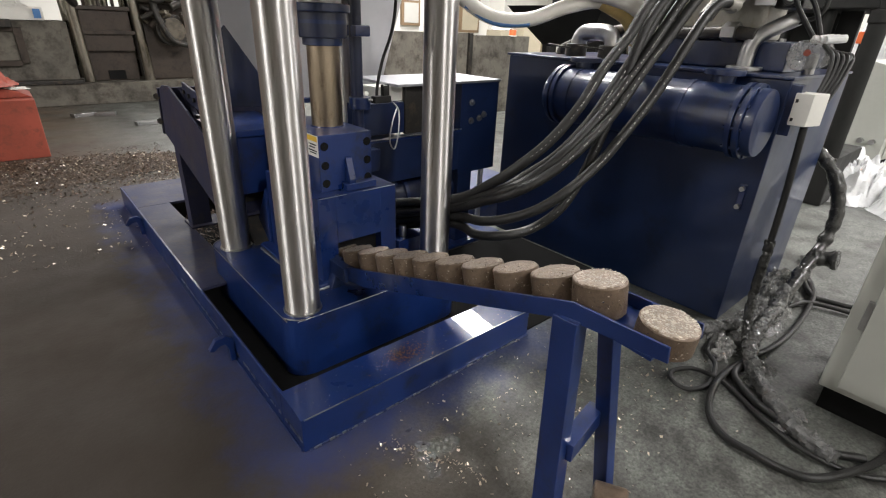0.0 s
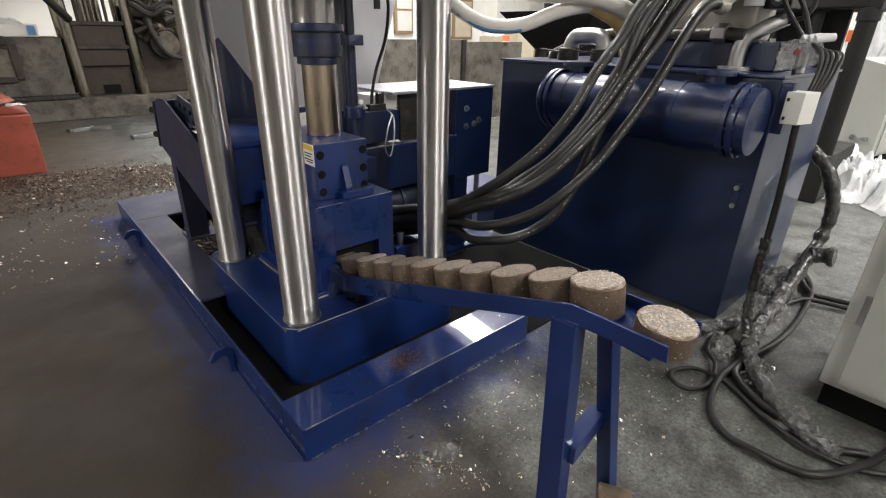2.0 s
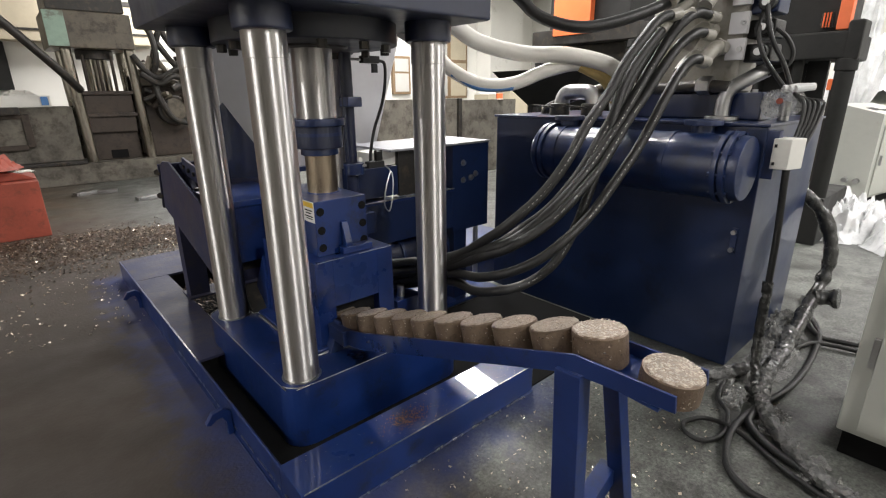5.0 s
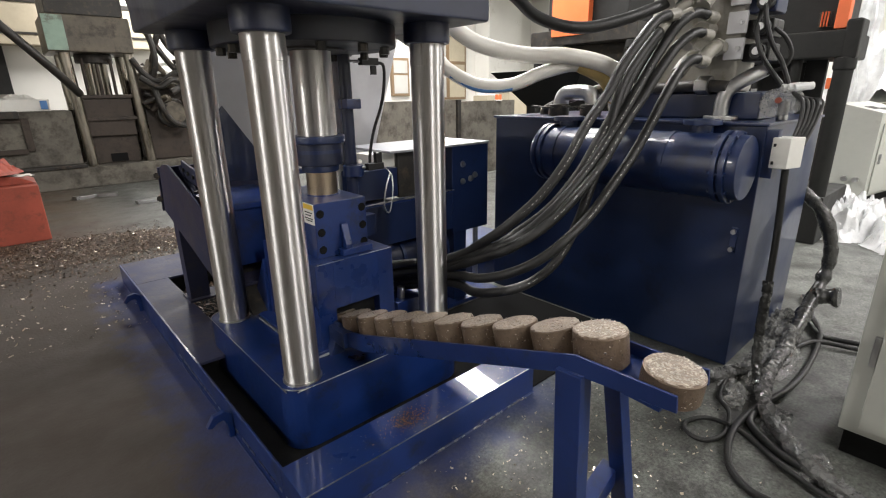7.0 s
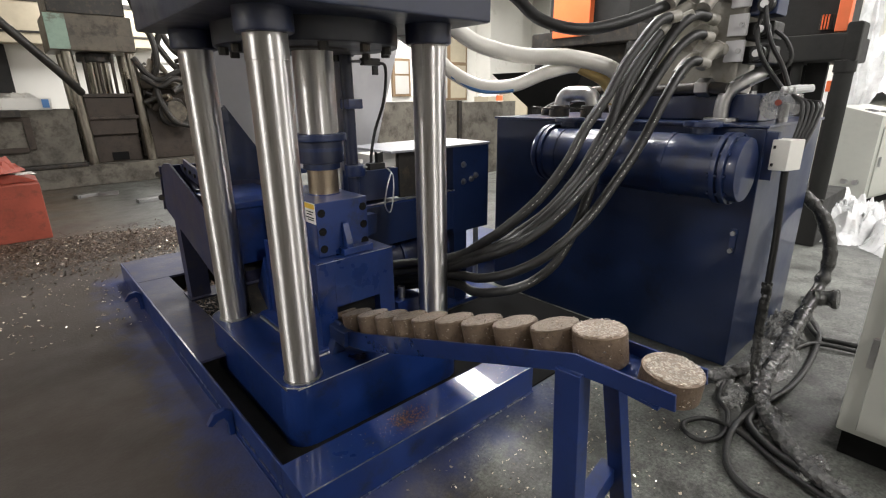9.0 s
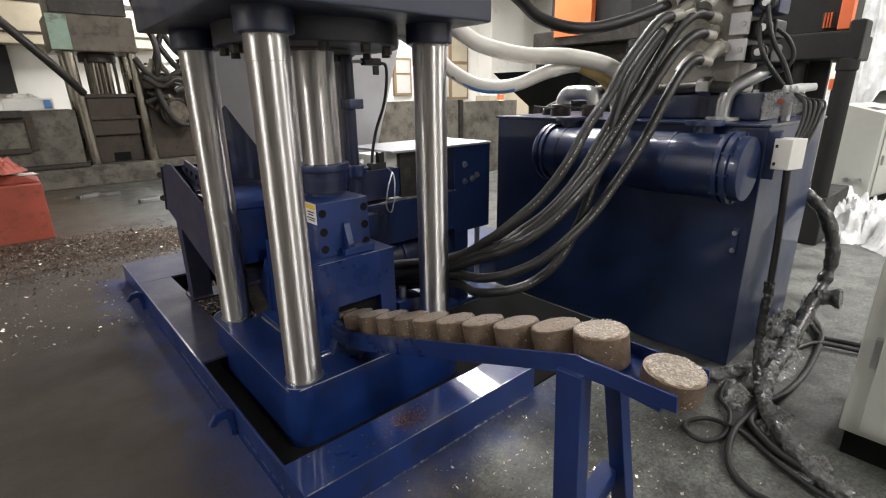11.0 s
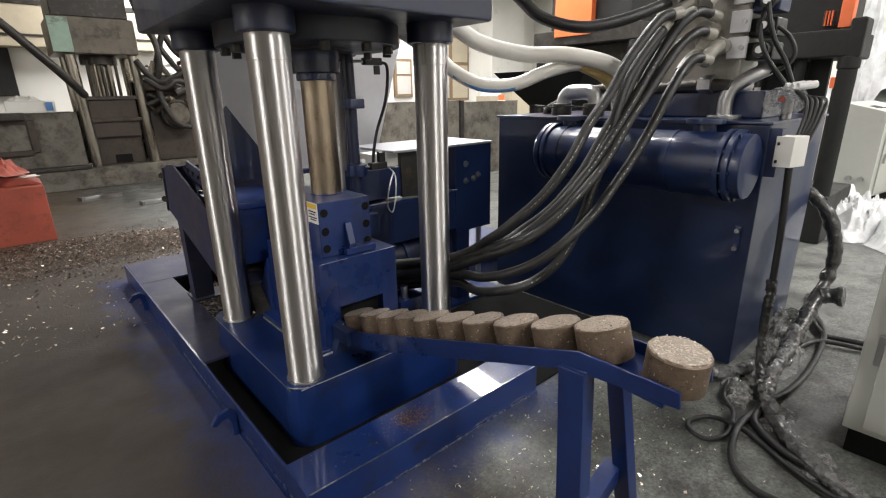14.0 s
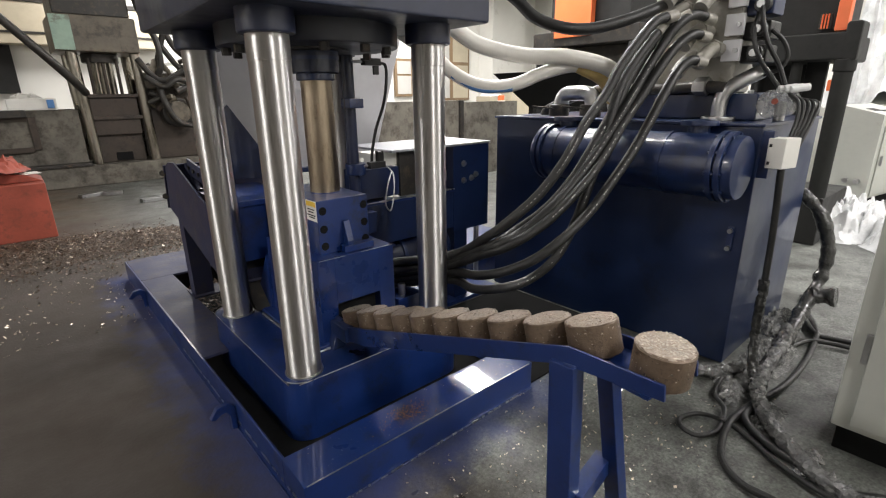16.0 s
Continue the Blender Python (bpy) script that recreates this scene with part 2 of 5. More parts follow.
zm = nt.nodes.new("ShaderNodeMath")
zm.operation = "MULTIPLY"
nt.links.new(zr.outputs[0], zm.inputs[0])
nt.links.new(zy.outputs[0], zm.inputs[1])
zc = nt.nodes.new("ShaderNodeMix")
zc.data_type = "RGBA"
zc.inputs[7].default_value = (0.038, 0.031, 0.025, 1)
nt.links.new(zm.outputs[0], zc.inputs[0])
nt.links.new(old, zc.inputs[6])
old = zc.outputs[2]
rl = bsdf.inputs["Roughness"].links[0].from_socket
rm = nt.nodes.new("ShaderNodeMath")
rm.operation, rm.use_clamp = "MULTIPLY_ADD", True
rm.inputs[1].default_value = 0.3
nt.links.new(zm.outputs[0], rm.inputs[0])
nt.links.new(rl, rm.inputs[2])
# a wet oily patch before the front beam
wd = nt.nodes.new("ShaderNodeVectorMath")
wd.operation = "DISTANCE"
wd.inputs[1].default_value = (0.34, -0.27, 0.0)
nt.links.new(tc.outputs["Object"], wd.inputs[0])
wn = nt.nodes.new("ShaderNodeTexNoise")
wn.inputs["Scale"].default_value, wn.inputs["Detail"].default_value = 9.0, 4.0
nt.links.new(tc.outputs["Object"], wn.inputs["Vector"])
wa = nt.nodes.new("ShaderNodeMath")
wa.operation = "MULTIPLY_ADD"
wa.inputs[1].default_value = 0.5
nt.links.new(wn.outputs[0], wa.inputs[0])
nt.links.new(wd.outputs["Value"], wa.inputs[2])
wr = nt.nodes.new("ShaderNodeMapRange")
wr.inputs[1].default_value, wr.inputs[2].default_value, wr.inputs[3].default_value, wr.inputs[4].default_value = 0.30, 0.34, 0.15, 1.0
nt.links.new(wa.outputs[0], wr.inputs[0])
wm = nt.nodes.new("ShaderNodeMath")
wm.operation = "MULTIPLY"
nt.links.new(rm.outputs[0], wm.inputs[0])
nt.links.new(wr.outputs[0], wm.inputs[1])
nt.links.new(wm.outputs[0], bsdf.inputs["Roughness"])
wv = nt.nodes.new("ShaderNodeMapRange")
wv.inputs[1].default_value, wv.inputs[2].default_value, wv.inputs[3].default_value, wv.inputs[4].default_value = 0.30, 0.34, 0.5, 1.0
nt.links.new(wa.outputs[0], wv.inputs[0])
ws = nt.nodes.new("ShaderNodeVectorMath")
ws.operation = "SCALE"
nt.links.new(old, ws.inputs[0])
nt.links.new(wv.outputs[0], ws.inputs["Scale"])
old = ws.outputs[0]
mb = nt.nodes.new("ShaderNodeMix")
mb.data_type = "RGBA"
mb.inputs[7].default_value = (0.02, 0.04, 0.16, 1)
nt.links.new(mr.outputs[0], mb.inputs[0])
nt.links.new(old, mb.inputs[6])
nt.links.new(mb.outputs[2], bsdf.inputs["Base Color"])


# ---- mesh helpers ----
def mesh_of(name, bm, mat, smooth=False):
    me = bpy.data.meshes.new(name)
    bmesh.ops.recalc_face_normals(bm, faces=bm.faces)
    bm.to_mesh(me)
    bm.free()
    me.materials.append(mat)
    if smooth:
        for p in me.polygons:
            p.use_smooth = True
        me.set_sharp_from_angle(angle=radians(35))
    return me


def part(name, bm, mat, parent=None, label="", smooth=True):
    ob = new(name, mesh_of(name, bm, mat, smooth))
    if smooth and 8 < len(ob.data.vertices) < 3000:
        # flat faces stay flat, only the bevels bend the light
        w = ob.modifiers.new("face_weights", "WEIGHTED_NORMAL")
        w.weight, w.keep_sharp = 100, True
    ob.parent = parent
    if label:
        tagged(ob, label)
    return ob


def thing(name, label, category, group="", at=None, kind=""):
    ob = new(name)
    ob.empty_display_size = 0.1
    if at:
        ob.matrix_basis = pose(*at)
    return tagged(ob, label, category, group, kind)


def box(x0, x1, y0, y1, z0, z1, bevel=0.004, segments=2, bm=None):
    b = bmesh.new()
    bmesh.ops.create_cube(b, size=1)
    for v in b.verts:
        v.co = Vector(((x0 + x1) / 2 + v.co.x * (x1 - x0), (y0 + y1) / 2 + v.co.y * (y1 - y0), (z0 + z1) / 2 + v.co.z * (z1 - z0)))
    if bevel:
        bmesh.ops.bevel(b, geom=b.edges[:], offset=min(bevel, 0.45 * min(x1 - x0, y1 - y0, z1 - z0)), segments=segments, profile=0.5, affect="EDGES")
    return join(bm, b)


def join(bm, b):
    if bm is None:
        return b
    me = bpy.data.meshes.new("tmp")
    b.to_mesh(me)
    b.free()
    bm.from_mesh(me)
    bpy.data.meshes.remove(me)
    return bm


def cyl(a, b_, r, r2=None, seg=32, bevel=0.0, bm=None):
    a, b_ = Vector(a), Vector(b_)
    b = bmesh.new()
    d = b_ - a
    bmesh.ops.create_cone(b, cap_ends=True, segments=seg, radius1=r, radius2=r if r2 is None else r2, depth=d.length)
    if bevel:
        rims = [e for e in b.edges if abs(abs(e.verts[0].co.z) - d.length / 2) < 1e-6 and abs(e.verts[0].co.z - e.verts[1].co.z) < 1e-6]
        bmesh.ops.bevel(b, geom=rims, offset=bevel, segments=2, profile=0.5, affect="EDGES")
    m = Matrix.Translation((a + b_) / 2) @ d.to_track_quat("Z", "Y").to_matrix().to_4x4()
    bmesh.ops.transform(b, matrix=m, verts=b.verts)
    return join(bm, b)


def spline(points, n=10):
    p = [Vector(q) for q in points]
    p = [p[0] * 2 - p[1]] + p + [p[-1] * 2 - p[-2]]
    out = []
    for i in range(1, len(p) - 2):
        for k in range(n):
            t = k / n
            out.append(0.5 * (2 * p[i] + (p[i + 1] - p[i - 1]) * t + (2 * p[i - 1] - 5 * p[i] + 4 * p[i + 1] - p[i + 2]) * t * t + (3 * p[i] - p[i - 1] - 3 * p[i + 1] + p[i + 2]) * t ** 3))
    return out + [p[-2]]


def tube(points, r, seg=12, n=10, bm=None, wobble=0.0):
    """A round hose along a smooth line."""
    path = spline(points, n)
    b = bmesh.new()
    rings, up = [], Vector((0.13, 0.21, 0.97))
    for i, c in enumerate(path):
        d = (path[min(i + 1, len(path) - 1)] - path[max(i - 1, 0)]).normalized()
        u = d.cross(up)
        if u.length < 1e-3:
            u = d.orthogonal()
        u.normalize()
        up = u.cross(d)
        rr = r * (1 + wobble * (noise.noise(c * 19) if wobble else 0))
        rings.append([b.verts.new(c + rr * (math.cos(k * math.tau / seg) * u + math.sin(k * math.tau / seg) * up)) for k in range(seg)])
    for a, c in zip(rings, rings[1:]):
        for k in range(seg):
            b.faces.new((a[k], a[(k + 1) % seg], c[(k + 1) % seg], c[k]))
    b.faces.new(rings[0][::-1])
    b.faces.new(rings[-1])
    return join(bm, b)


def prism(outline, axis, lo, hi, bevel=0.0, bm=None):
    """A plate: an outline in the two other axes, thick along one axis."""
    b = bmesh.new()
    put = {"x": lambda u, v, w: (w, u, v), "y": lambda u, v, w: (u, w, v), "z": lambda u, v, w: (u, v, w)}[axis]
    bot = [b.verts.new(put(u, v, lo)) for u, v in outline]
    top = [b.verts.new(put(u, v, hi)) for u, v in outline]
    b.faces.new(bot[::-1])
    b.faces.new(top)
    for i in range(len(outline)):
        j = (i + 1) % len(outline)
        b.faces.new((bot[i], bot[j], top[j], top[i]))
    if bevel:
        bmesh.ops.bevel(b, geom=b.edges[:], offset=bevel, segments=2, profile=0.5, affect="EDGES")
    return join(bm, b)


def beam(a, b_, w, h, bm=None, bevel=0.004, side=(0, 0, 1)):
    """A bar from a to b_, w wide and h deep."""
    a, b_ = Vector(a), Vector(b_)
    d = (b_ - a).normalized()
    s = Vector(side).cross(d)
    if s.length < 1e-3:
        s = d.orthogonal()
    s.normalize()
    u = d.cross(s)
    q = box(-w / 2, w / 2, -h / 2, h / 2, 0, (b_ - a).length, bevel)
    m = Matrix((s, u, d)).transposed().to_4x4()
    m.translation = a
    bmesh.ops.transform(q, matrix=m, verts=q.verts)
    return join(bm, q)


def rounded(x0, x1, y0, y1, r, n=6):
    out = []
    for cx, cy, a0 in ((x1 - r, y1 - r, 0), (x0 + r, y1 - r, 90), (x0 + r, y0 + r, 180), (x1 - r, y0 + r, 270)):
        for k in range(n + 1):
            a = radians(a0 + 90 * k / n)
            out.append((cx + r * math.cos(a), cy + r * math.sin(a)))
    return out

def chips(n, where, size, seed, flat=1.0):
    rnd = random.Random(seed)
    b = bmesh.new()
    for _ in range(n):
        x, y, z = where(rnd)
        s = size * rnd.uniform(0.4, 1.5)
        a, t = rnd.uniform(0, math.tau), rnd.uniform(-0.7, 0.7) * flat
        u = Vector((math.cos(a), math.sin(a), t)) * s
        v = Vector((-math.sin(a), math.cos(a), rnd.uniform(-0.6, 0.6) * flat)) * s * rnd.uniform(0.25, 0.7)
        c = Vector((x, y, z + 0.3 * s * flat))
        q = [b.verts.new(c + k) for k in (-u - v, u - v * 0.6, u * 0.8 + v, -u * 0.7 + v)]
        b.faces.new(q)
    return b


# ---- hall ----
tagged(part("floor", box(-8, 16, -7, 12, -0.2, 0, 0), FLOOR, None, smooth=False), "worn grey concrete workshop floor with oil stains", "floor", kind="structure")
for nm, b in (("wall_north", (-8, 16, 12, 12.25, 0, 6.2)), ("wall_south", (-8, 16, -7.25, -7, 0, 6.2)), ("wall_east", (16, 16.25, -7, 12, 0, 6.2)), ("wall_west", (-8.25, -8, -7, 12, 0, 6.2))):
    tagged(part(nm, box(*b, 0), PLASTER, None, smooth=False), "white plastered workshop wall", "wall", kind="structure")
tagged(part("ceiling", box(-8, 16, -7, 12, 6.2, 6.4, 0), ROOF, None, smooth=False), "grey sheet metal workshop roof", "ceiling", kind="structure")

for lx, ly, lw, ll, lp in LAMPS:
    lf = thing("strip_lamp", "white strip lamp housing hung from the roof", "lamp", "hall strip lamps")
    part("housing", box(lx - lw / 2 - 0.03, lx + lw / 2 + 0.03, ly - ll / 2 - 0.05, ly + ll / 2 + 0.05, 4.71, 4.81, 0.02), WHITE_PAINT, lf)
    for s in (-0.3 * ll, 0.3 * ll):
        part("hanger", cyl((lx, ly + s, 4.8), (lx, ly + s, 6.2), 0.01, seg=8), STEEL, lf)


# ---- briquetting press ----
def bolt(parent, at, axis, r=0.014, h=0.012, mat=None):
    a = Vector(at)
    d = Vector(axis)
    bm = cyl(a, a + d * h, r, seg=6, bevel=0.002)
    cyl(a - d * 0.001, a + d * 0.003, r * 1.5, seg=20, bm=bm)
    return part("bolt", bm, mat or BLUE, parent)


press = thing("briquetting_press", "deep blue hydraulic briquetting press with four polished steel columns", "press")
BX1 = 1.20
fb = part("front_beam", prism([(0, 0), (0.174, 0), (0.174, 0.155), (0, 0.143)], "x", 0, BX1, 0.003), BLUE, press)
part("worn_edge", box(0.01, BX1 - 0.02, -0.0015, 0.0035, 0.1405, 0.1445, 0.001), STEEL, fb, "bare worn steel edge")
part("weld_seam", tube([(0.02, -0.003, 0.004), (0.5, -0.004, 0.004), (BX1, -0.003, 0.004)], 0.004, 6, 12, wobble=0.5), BLUE, fb)
part("side_plate", box(0, 0.012, 0.174, 3.17, 0, 0.151, 0.002), BLUE, press)
for pts in ([(-0.003, 0.01, 0.004), (-0.003, 1.0, 0.004), (-0.003, 2.0, 0.004), (-0.003, 3.15, 0.004)], [(0.004, 0.18, 0.152), (0.004, 0.7, 0.152), (0.004, 1.12, 0.152)]):
    part("weld_seam", tube(pts, 0.004, 6, 60, wobble=1.1), BLUE, press)
part("side_plate", box(BX1 - 0.012, BX1, 0.174, 3.17, 0, 0.151, 0.002), BLUE, press)
part("deck", box(0.012, 0.215, 1.133, 2.58, 0.136, 0.151, 0.002), BLUE_DULL, press)
part("rear_deck", box(0.012, BX1 - 0.012, 2.58, 3.17, 0.136, 0.152, 0.002), BLUE_DULL, press)
# the pit's shade is put into its floor colour
part("pit_floor", box(0.012, BX1 - 0.012, 0.174, 3.16, 0.004, 0.02, 0.001), BLACK_AND_SHADE, press)
part("base_block", prism(rounded(0.133, 1.05, 0.347, 1.35, 0.09), "z", 0.022, 0.301, 0.004), BLUE, press)
edge_line = [(x, y, 0.3005) for x, y in rounded(0.133, 1.05, 0.347, 1.35, 0.09)[8:28]]
part("worn_edge", tube(edge_line, 0.0022, 6, 4, wobble=0.9), STEEL, press, "bare worn steel edge")
# small steel flakes stand in for the weld's sparkle along the bottom edges
rg = random.Random(4)
for k in range(70):
    wy = rg.uniform(0.0, 1.5)
    part("weld_glint", box(-0.003, 0.002, wy, wy + rg.uniform(0.006, 0.03), 0.044, 0.05 + rg.uniform(0.0, 0.008), 0), STEEL, press)
for k in range(60):
    wx = rg.uniform(0.02, 1.15)
    part("weld_glint", box(wx, wx + rg.uniform(0.004, 0.022), -0.0085, -0.004, 0.002, 0.005 + rg.uniform(0.0, 0.006), 0), STEEL, press)
part("dust_specks", chips(260, lambda r: (lambda y: (r.uniform(0.03, 1.15), y, 0.1445 + 0.069 * y))(r.uniform(0.008, 0.165)), 0.0016, 44, 0.1), CHIP_DULL, press)["kind"] = "stuff"
part("dust_specks", chips(240, lambda r: (r.uniform(0.16, 0.9), r.uniform(0.37, 1.2), 0.3022), 0.0018, 45, 0.1), CHIP_DULL, press)["kind"] = "stuff"
lug = [(0.0, 0.12), (-0.03, 0.145), (-0.075, 0.138), (-0.105, 0.095), (-0.085, 0.085), (-0.062, 0.108), (-0.035, 0.11), (-0.022, 0.08), (-0.024, 0.01), (0.0, 0.01)]
for ly in (0.66, 2.42):
    part("lifting_lug", prism(lug, "y", ly, ly + 0.026, 0.003), BLUE, press)
COLS = [(0.234, 0.439), (0.234, 1.213), (0.944, 0.439), (0.944, 1.213)]
for x, y in COLS:
    col = part("column", cyl((x, y, 0.301), (x, y, 1.62), 0.0715, seg=64), CHROME, press, "polished chrome column")
    part("foot_ring", cyl((x, y, 0.296), (x, y, 0.309), 0.079, seg=48, bevel=0.004), STEEL, col)
    part("shoulder", cyl((x, y, 1.515), (x, y, 1.61), 0.0735, seg=64, bevel=0.002), CHROME, col)
    part("collar", cyl((x, y, 1.6), (x, y, 1.69), 0.097, seg=48, bevel=0.01), NAVY, press)
part("platen", box(0.05, 1.13, 0.25, 1.4, 1.68, 2.25, 0.012), NAVY, press)
hs = part("cylinder_housing", cyl((0.589, 0.826, 1.595), (0.589, 0.826, 1.69), 0.385, seg=72, bevel=0.008), NAVY_OILY, press)
part("gland", cyl((0.589, 0.826, 1.586), (0.589, 0.826, 1.605), 0.17, seg=48, bevel=0.006), DARK_STEEL, hs)
for k in range(12):
    a = k * math.tau / 12 + 0.2
    part("gland_bolt", cyl((0.589 + 0.345 * math.cos(a), 0.826 + 0.345 * math.sin(a), 1.565), (0.589 + 0.345 * math.cos(a), 0.826 + 0.345 * math.sin(a), 1.598), 0.02, seg=6, bevel=0.002), DARK_STEEL, hs)
# forming body with the outlet slot
body = part("body", box(0.389, 0.789, 0.60, 1.1, 0.301, 0.714, 0.003), BLUE, press)
for nm, q in (("cheek", (0.389, 0.474, 0.301, 0.714)), ("cheek", (0.704, 0.789, 0.301, 0.714)), ("lintel", (0.474, 0.704, 0.495, 0.714)), ("sill", (0.474, 0.704, 0.301, 0.352))):
    part(nm, box(q[0], q[1], 0.55, 0.602, q[2], q[3], 0.0012), BLUE, body)
for xa, xb in ((0.40, 0.53), (0.61, 0.785)):
    part("worn_edge", box(xa, xb, 0.5485, 0.5515, 0.712, 0.7152, 0.001), STEEL, body, "bare worn steel edge")
# thin black sheet standing in for the shade inside the outlet slot
part("outlet_recess", box(0.476, 0.702, 0.594, 0.598, 0.354, 0.493, 0), BLACK_AND_SHADE, body)
part("die_corner", prism([(0.40, 0.302), (0.47, 0.302), (0.47, 0.44), (0.455, 0.44)], "y", 0.50, 0.55, 0.003), BLUE_DARK, body)
fs = part("foot_flange", box(0.33, 0.85, 0.53, 1.14, 0.301, 0.325, 0.008), BLUE, body)
part("weld_bead", tube([(0.325, 1.1, 0.306), (0.325, 0.8, 0.306), (0.325, 0.53, 0.306)], 0.007, 8, 10, wobble=0.5), STEEL, fs)
part("weld_bead", tube([(0.33, 0.525, 0.306), (0.45, 0.525, 0.307), (0.62, 0.525, 0.306)], 0.006, 8, 10, wobble=0.5), STEEL, fs)
part("side_gusset", prism([(1.1, 0.326), (1.3, 0.326), (1.1, 0.62)], "x", 0.375, 0.39, 0.002), BLUE, body)
hd = part("head_block", box(0.446, 0.706, 0.62, 1.08, 0.714, 0.962, 0.005), BLUE, press)
for bx in (0.472, 0.682):
    for bz in (0.915, 0.832, 0.753):
        # black discs stand in for the shade down the holes
        hole = part("bolt_hole", cyl((bx, 0.6185, bz), (bx, 0.6215, bz), 0.0185, seg=24), BLACK_AND_SHADE, hd)
        part("socket_bolt", cyl((bx, 0.6195, bz - 0.006), (bx, 0.6165, bz - 0.006), 0.011, seg=12), BLACK_AND_SHADE, hole)
part("rib", prism([(0.6, 0.745), (0.62, 0.745), (0.62, 0.86), (0.61, 0.855), (0.58, 0.765), (0.58, 0.745)], "x", 0.566, 0.598, 0.003), BLUE, hd)
part("ledge", box(0.545, 0.7, 0.575, 0.62, 0.716, 0.746, 0.003), BLUE, hd)
st = part("warning_sticker", box(0.4445, 0.4462, 0.624, 0.735, 0.868, 0.96, 0), STICKER, hd, "white warning sticker with yellow head")
part("yellow_head", box(0.4437, 0.4446, 0.628, 0.716, 0.934, 0.956, 0), YELLOW, st)
for k, (a, b, z) in enumerate(((0.64, 0.705, 0.92), (0.65, 0.70, 0.908), (0.635, 0.71, 0.894), (0.64, 0.695, 0.884))):
    part("text_bar", box(0.4437, 0.4446, a, b, z - 0.0025, z + 0.0025, 0), INK, st)
part("punch_guide", cyl((0.599, 0.818, 0.96), (0.599, 0.818, 0.966), 0.078, seg=48, bevel=0.003), BLUE, press)
gp = part("guide_post", cyl((0.88, 1.013, 0.7), (0.88, 1.013, 1.75), 0.031, seg=40), NAVY, press)
part("post_sleeve", box(0.85, 0.935, 0.96, 1.05, 1.335, 1.385, 0.006), BLUE, gp)
part("post_foot", cyl((0.885, 1.0, 0.99), (0.885, 1.0, 1.05), 0.055, seg=40, bevel=0.005), BLUE_DARK, gp)
part("stop_screw", cyl((0.875, 0.93, 1.075), (0.875, 0.915, 1.075), 0.012, seg=8), WHITE_PAINT, gp)
part("post_arm", box(0.70, 0.97, 0.94, 1.06, 0.66, 0.78, 0.006), BLUE_DARK, press)
# limit switches with their leads
for z, dz in ((1.545, 0.07), (1.02, 0.06)):
    sw = part("limit_switch", box(0.935, 1.035, 0.93, 0.97, z, z + 0.035, 0.003), RUBBER, press)
    bm = box(0.99, 1.022, 0.934, 0.946, z - 0.045 if z > 1.3 else z + 0.034, z - 0.002 if z > 1.3 else z + 0.085, 0.001)
    part("switch_bracket", bm, RUBBER, sw)
    part("switch_rod", cyl((0.93, 0.95, z + 0.017), (0.88, 0.96, z + 0.017), 0.007, seg=10), STEEL, sw)
part("lead", tube([(1.035, 0.95, 1.56), (1.075, 0.95, 1.545), (1.075, 0.95, 1.46), (1.05, 0.95, 1.35), (1.0, 0.96, 1.22), (0.975, 0.97, 1.1), (0.97, 0.97, 1.03)], 0.008, 8), RUBBER, press)
part("lead", tube([(1.035, 0.93, 1.03), (1.06, 0.9, 0.98), (1.03, 0.86, 0.88), (0.99, 0.84, 0.8), (0.96, 0.84, 0.84), (0.99, 0.86, 0.93), (1.05, 0.9, 1.0)], 0.004, 8), STEEL, press)
ram = part("ram", cyl((0, 0, -0.13), (0, 0, 0), 0.106, seg=48, bevel=0.006), NAVY, press)
part("ram_groove", cyl((0, 0, -0.075), (0, 0, -0.06), 0.1075, seg=48), BLUE_DARK, ram)
part("ram_collar", cyl((0, 0, -0.16), (0, 0, -0.128), 0.085, seg=48, bevel=0.004), BLUE_DARK, ram)
part("ram_lip", cyl((0, 0, -0.032), (0, 0, 0.002), 0.122, seg=56, bevel=0.006), BLUE_DARK, ram)
part("piston_rod", cyl((0, 0, 0), (0, 0, 0.75), 0.088, seg=64), CHROME, ram, "polished piston rod")
part("punch", cyl((0, 0, -0.78), (0, 0, -0.13), 0.07, seg=64), TOOL, ram, "brown oily punch")

# feeding trough behind the columns
trough = thing("feed_trough", "dusty blue sloping feed trough on legs behind the press", "feeder")
for x in (0.2, 0.62):
    part("trough_side", prism([(1.2, 0.44), (2.2, 0.725), (2.14, 0.99), (2.05, 1.025), (1.92, 1.035), (1.2, 0.81)], "x", x, x + 0.012, 0.002), BLUE_DULL, trough)
part("trough_floor", prism([(1.22, 0.45), (2.18, 0.735), (2.18, 0.75), (1.22, 0.465)], "x", 0.212, 0.62), BLUE_DULL, trough)
fl = part("end_flange", beam((0.416, 2.205, 0.72), (0.416, 2.14, 1.0), 0.45, 0.02), BLUE_DULL, trough)
for z in (0.8, 0.95):
    for x in (0.195, 0.6):
        part("flange_bolt", cyl((x - 0.012, 2.2 - (z - 0.72) * 0.22, z), (x + 0.012, 2.24 - (z - 0.72) * 0.22, z), 0.02, seg=6), DARK_STEEL, fl)
part("trough_leg", box(0.215, 0.335, 2.0, 2.1, 0.152, 0.69, 0.003), BLUE_DULL, trough)
part("trough_leg", prism([(1.98, 0.152), (2.1, 0.152), (2.12, 0.71), (1.98, 0.67)], "x", 0.58, 0.592, 0.002), BLUE_DULL, trough)
part("trough_foot", box(0.2, 0.63, 1.96, 2.14, 0.15, 0.162, 0.002), BLUE_DULL, trough)
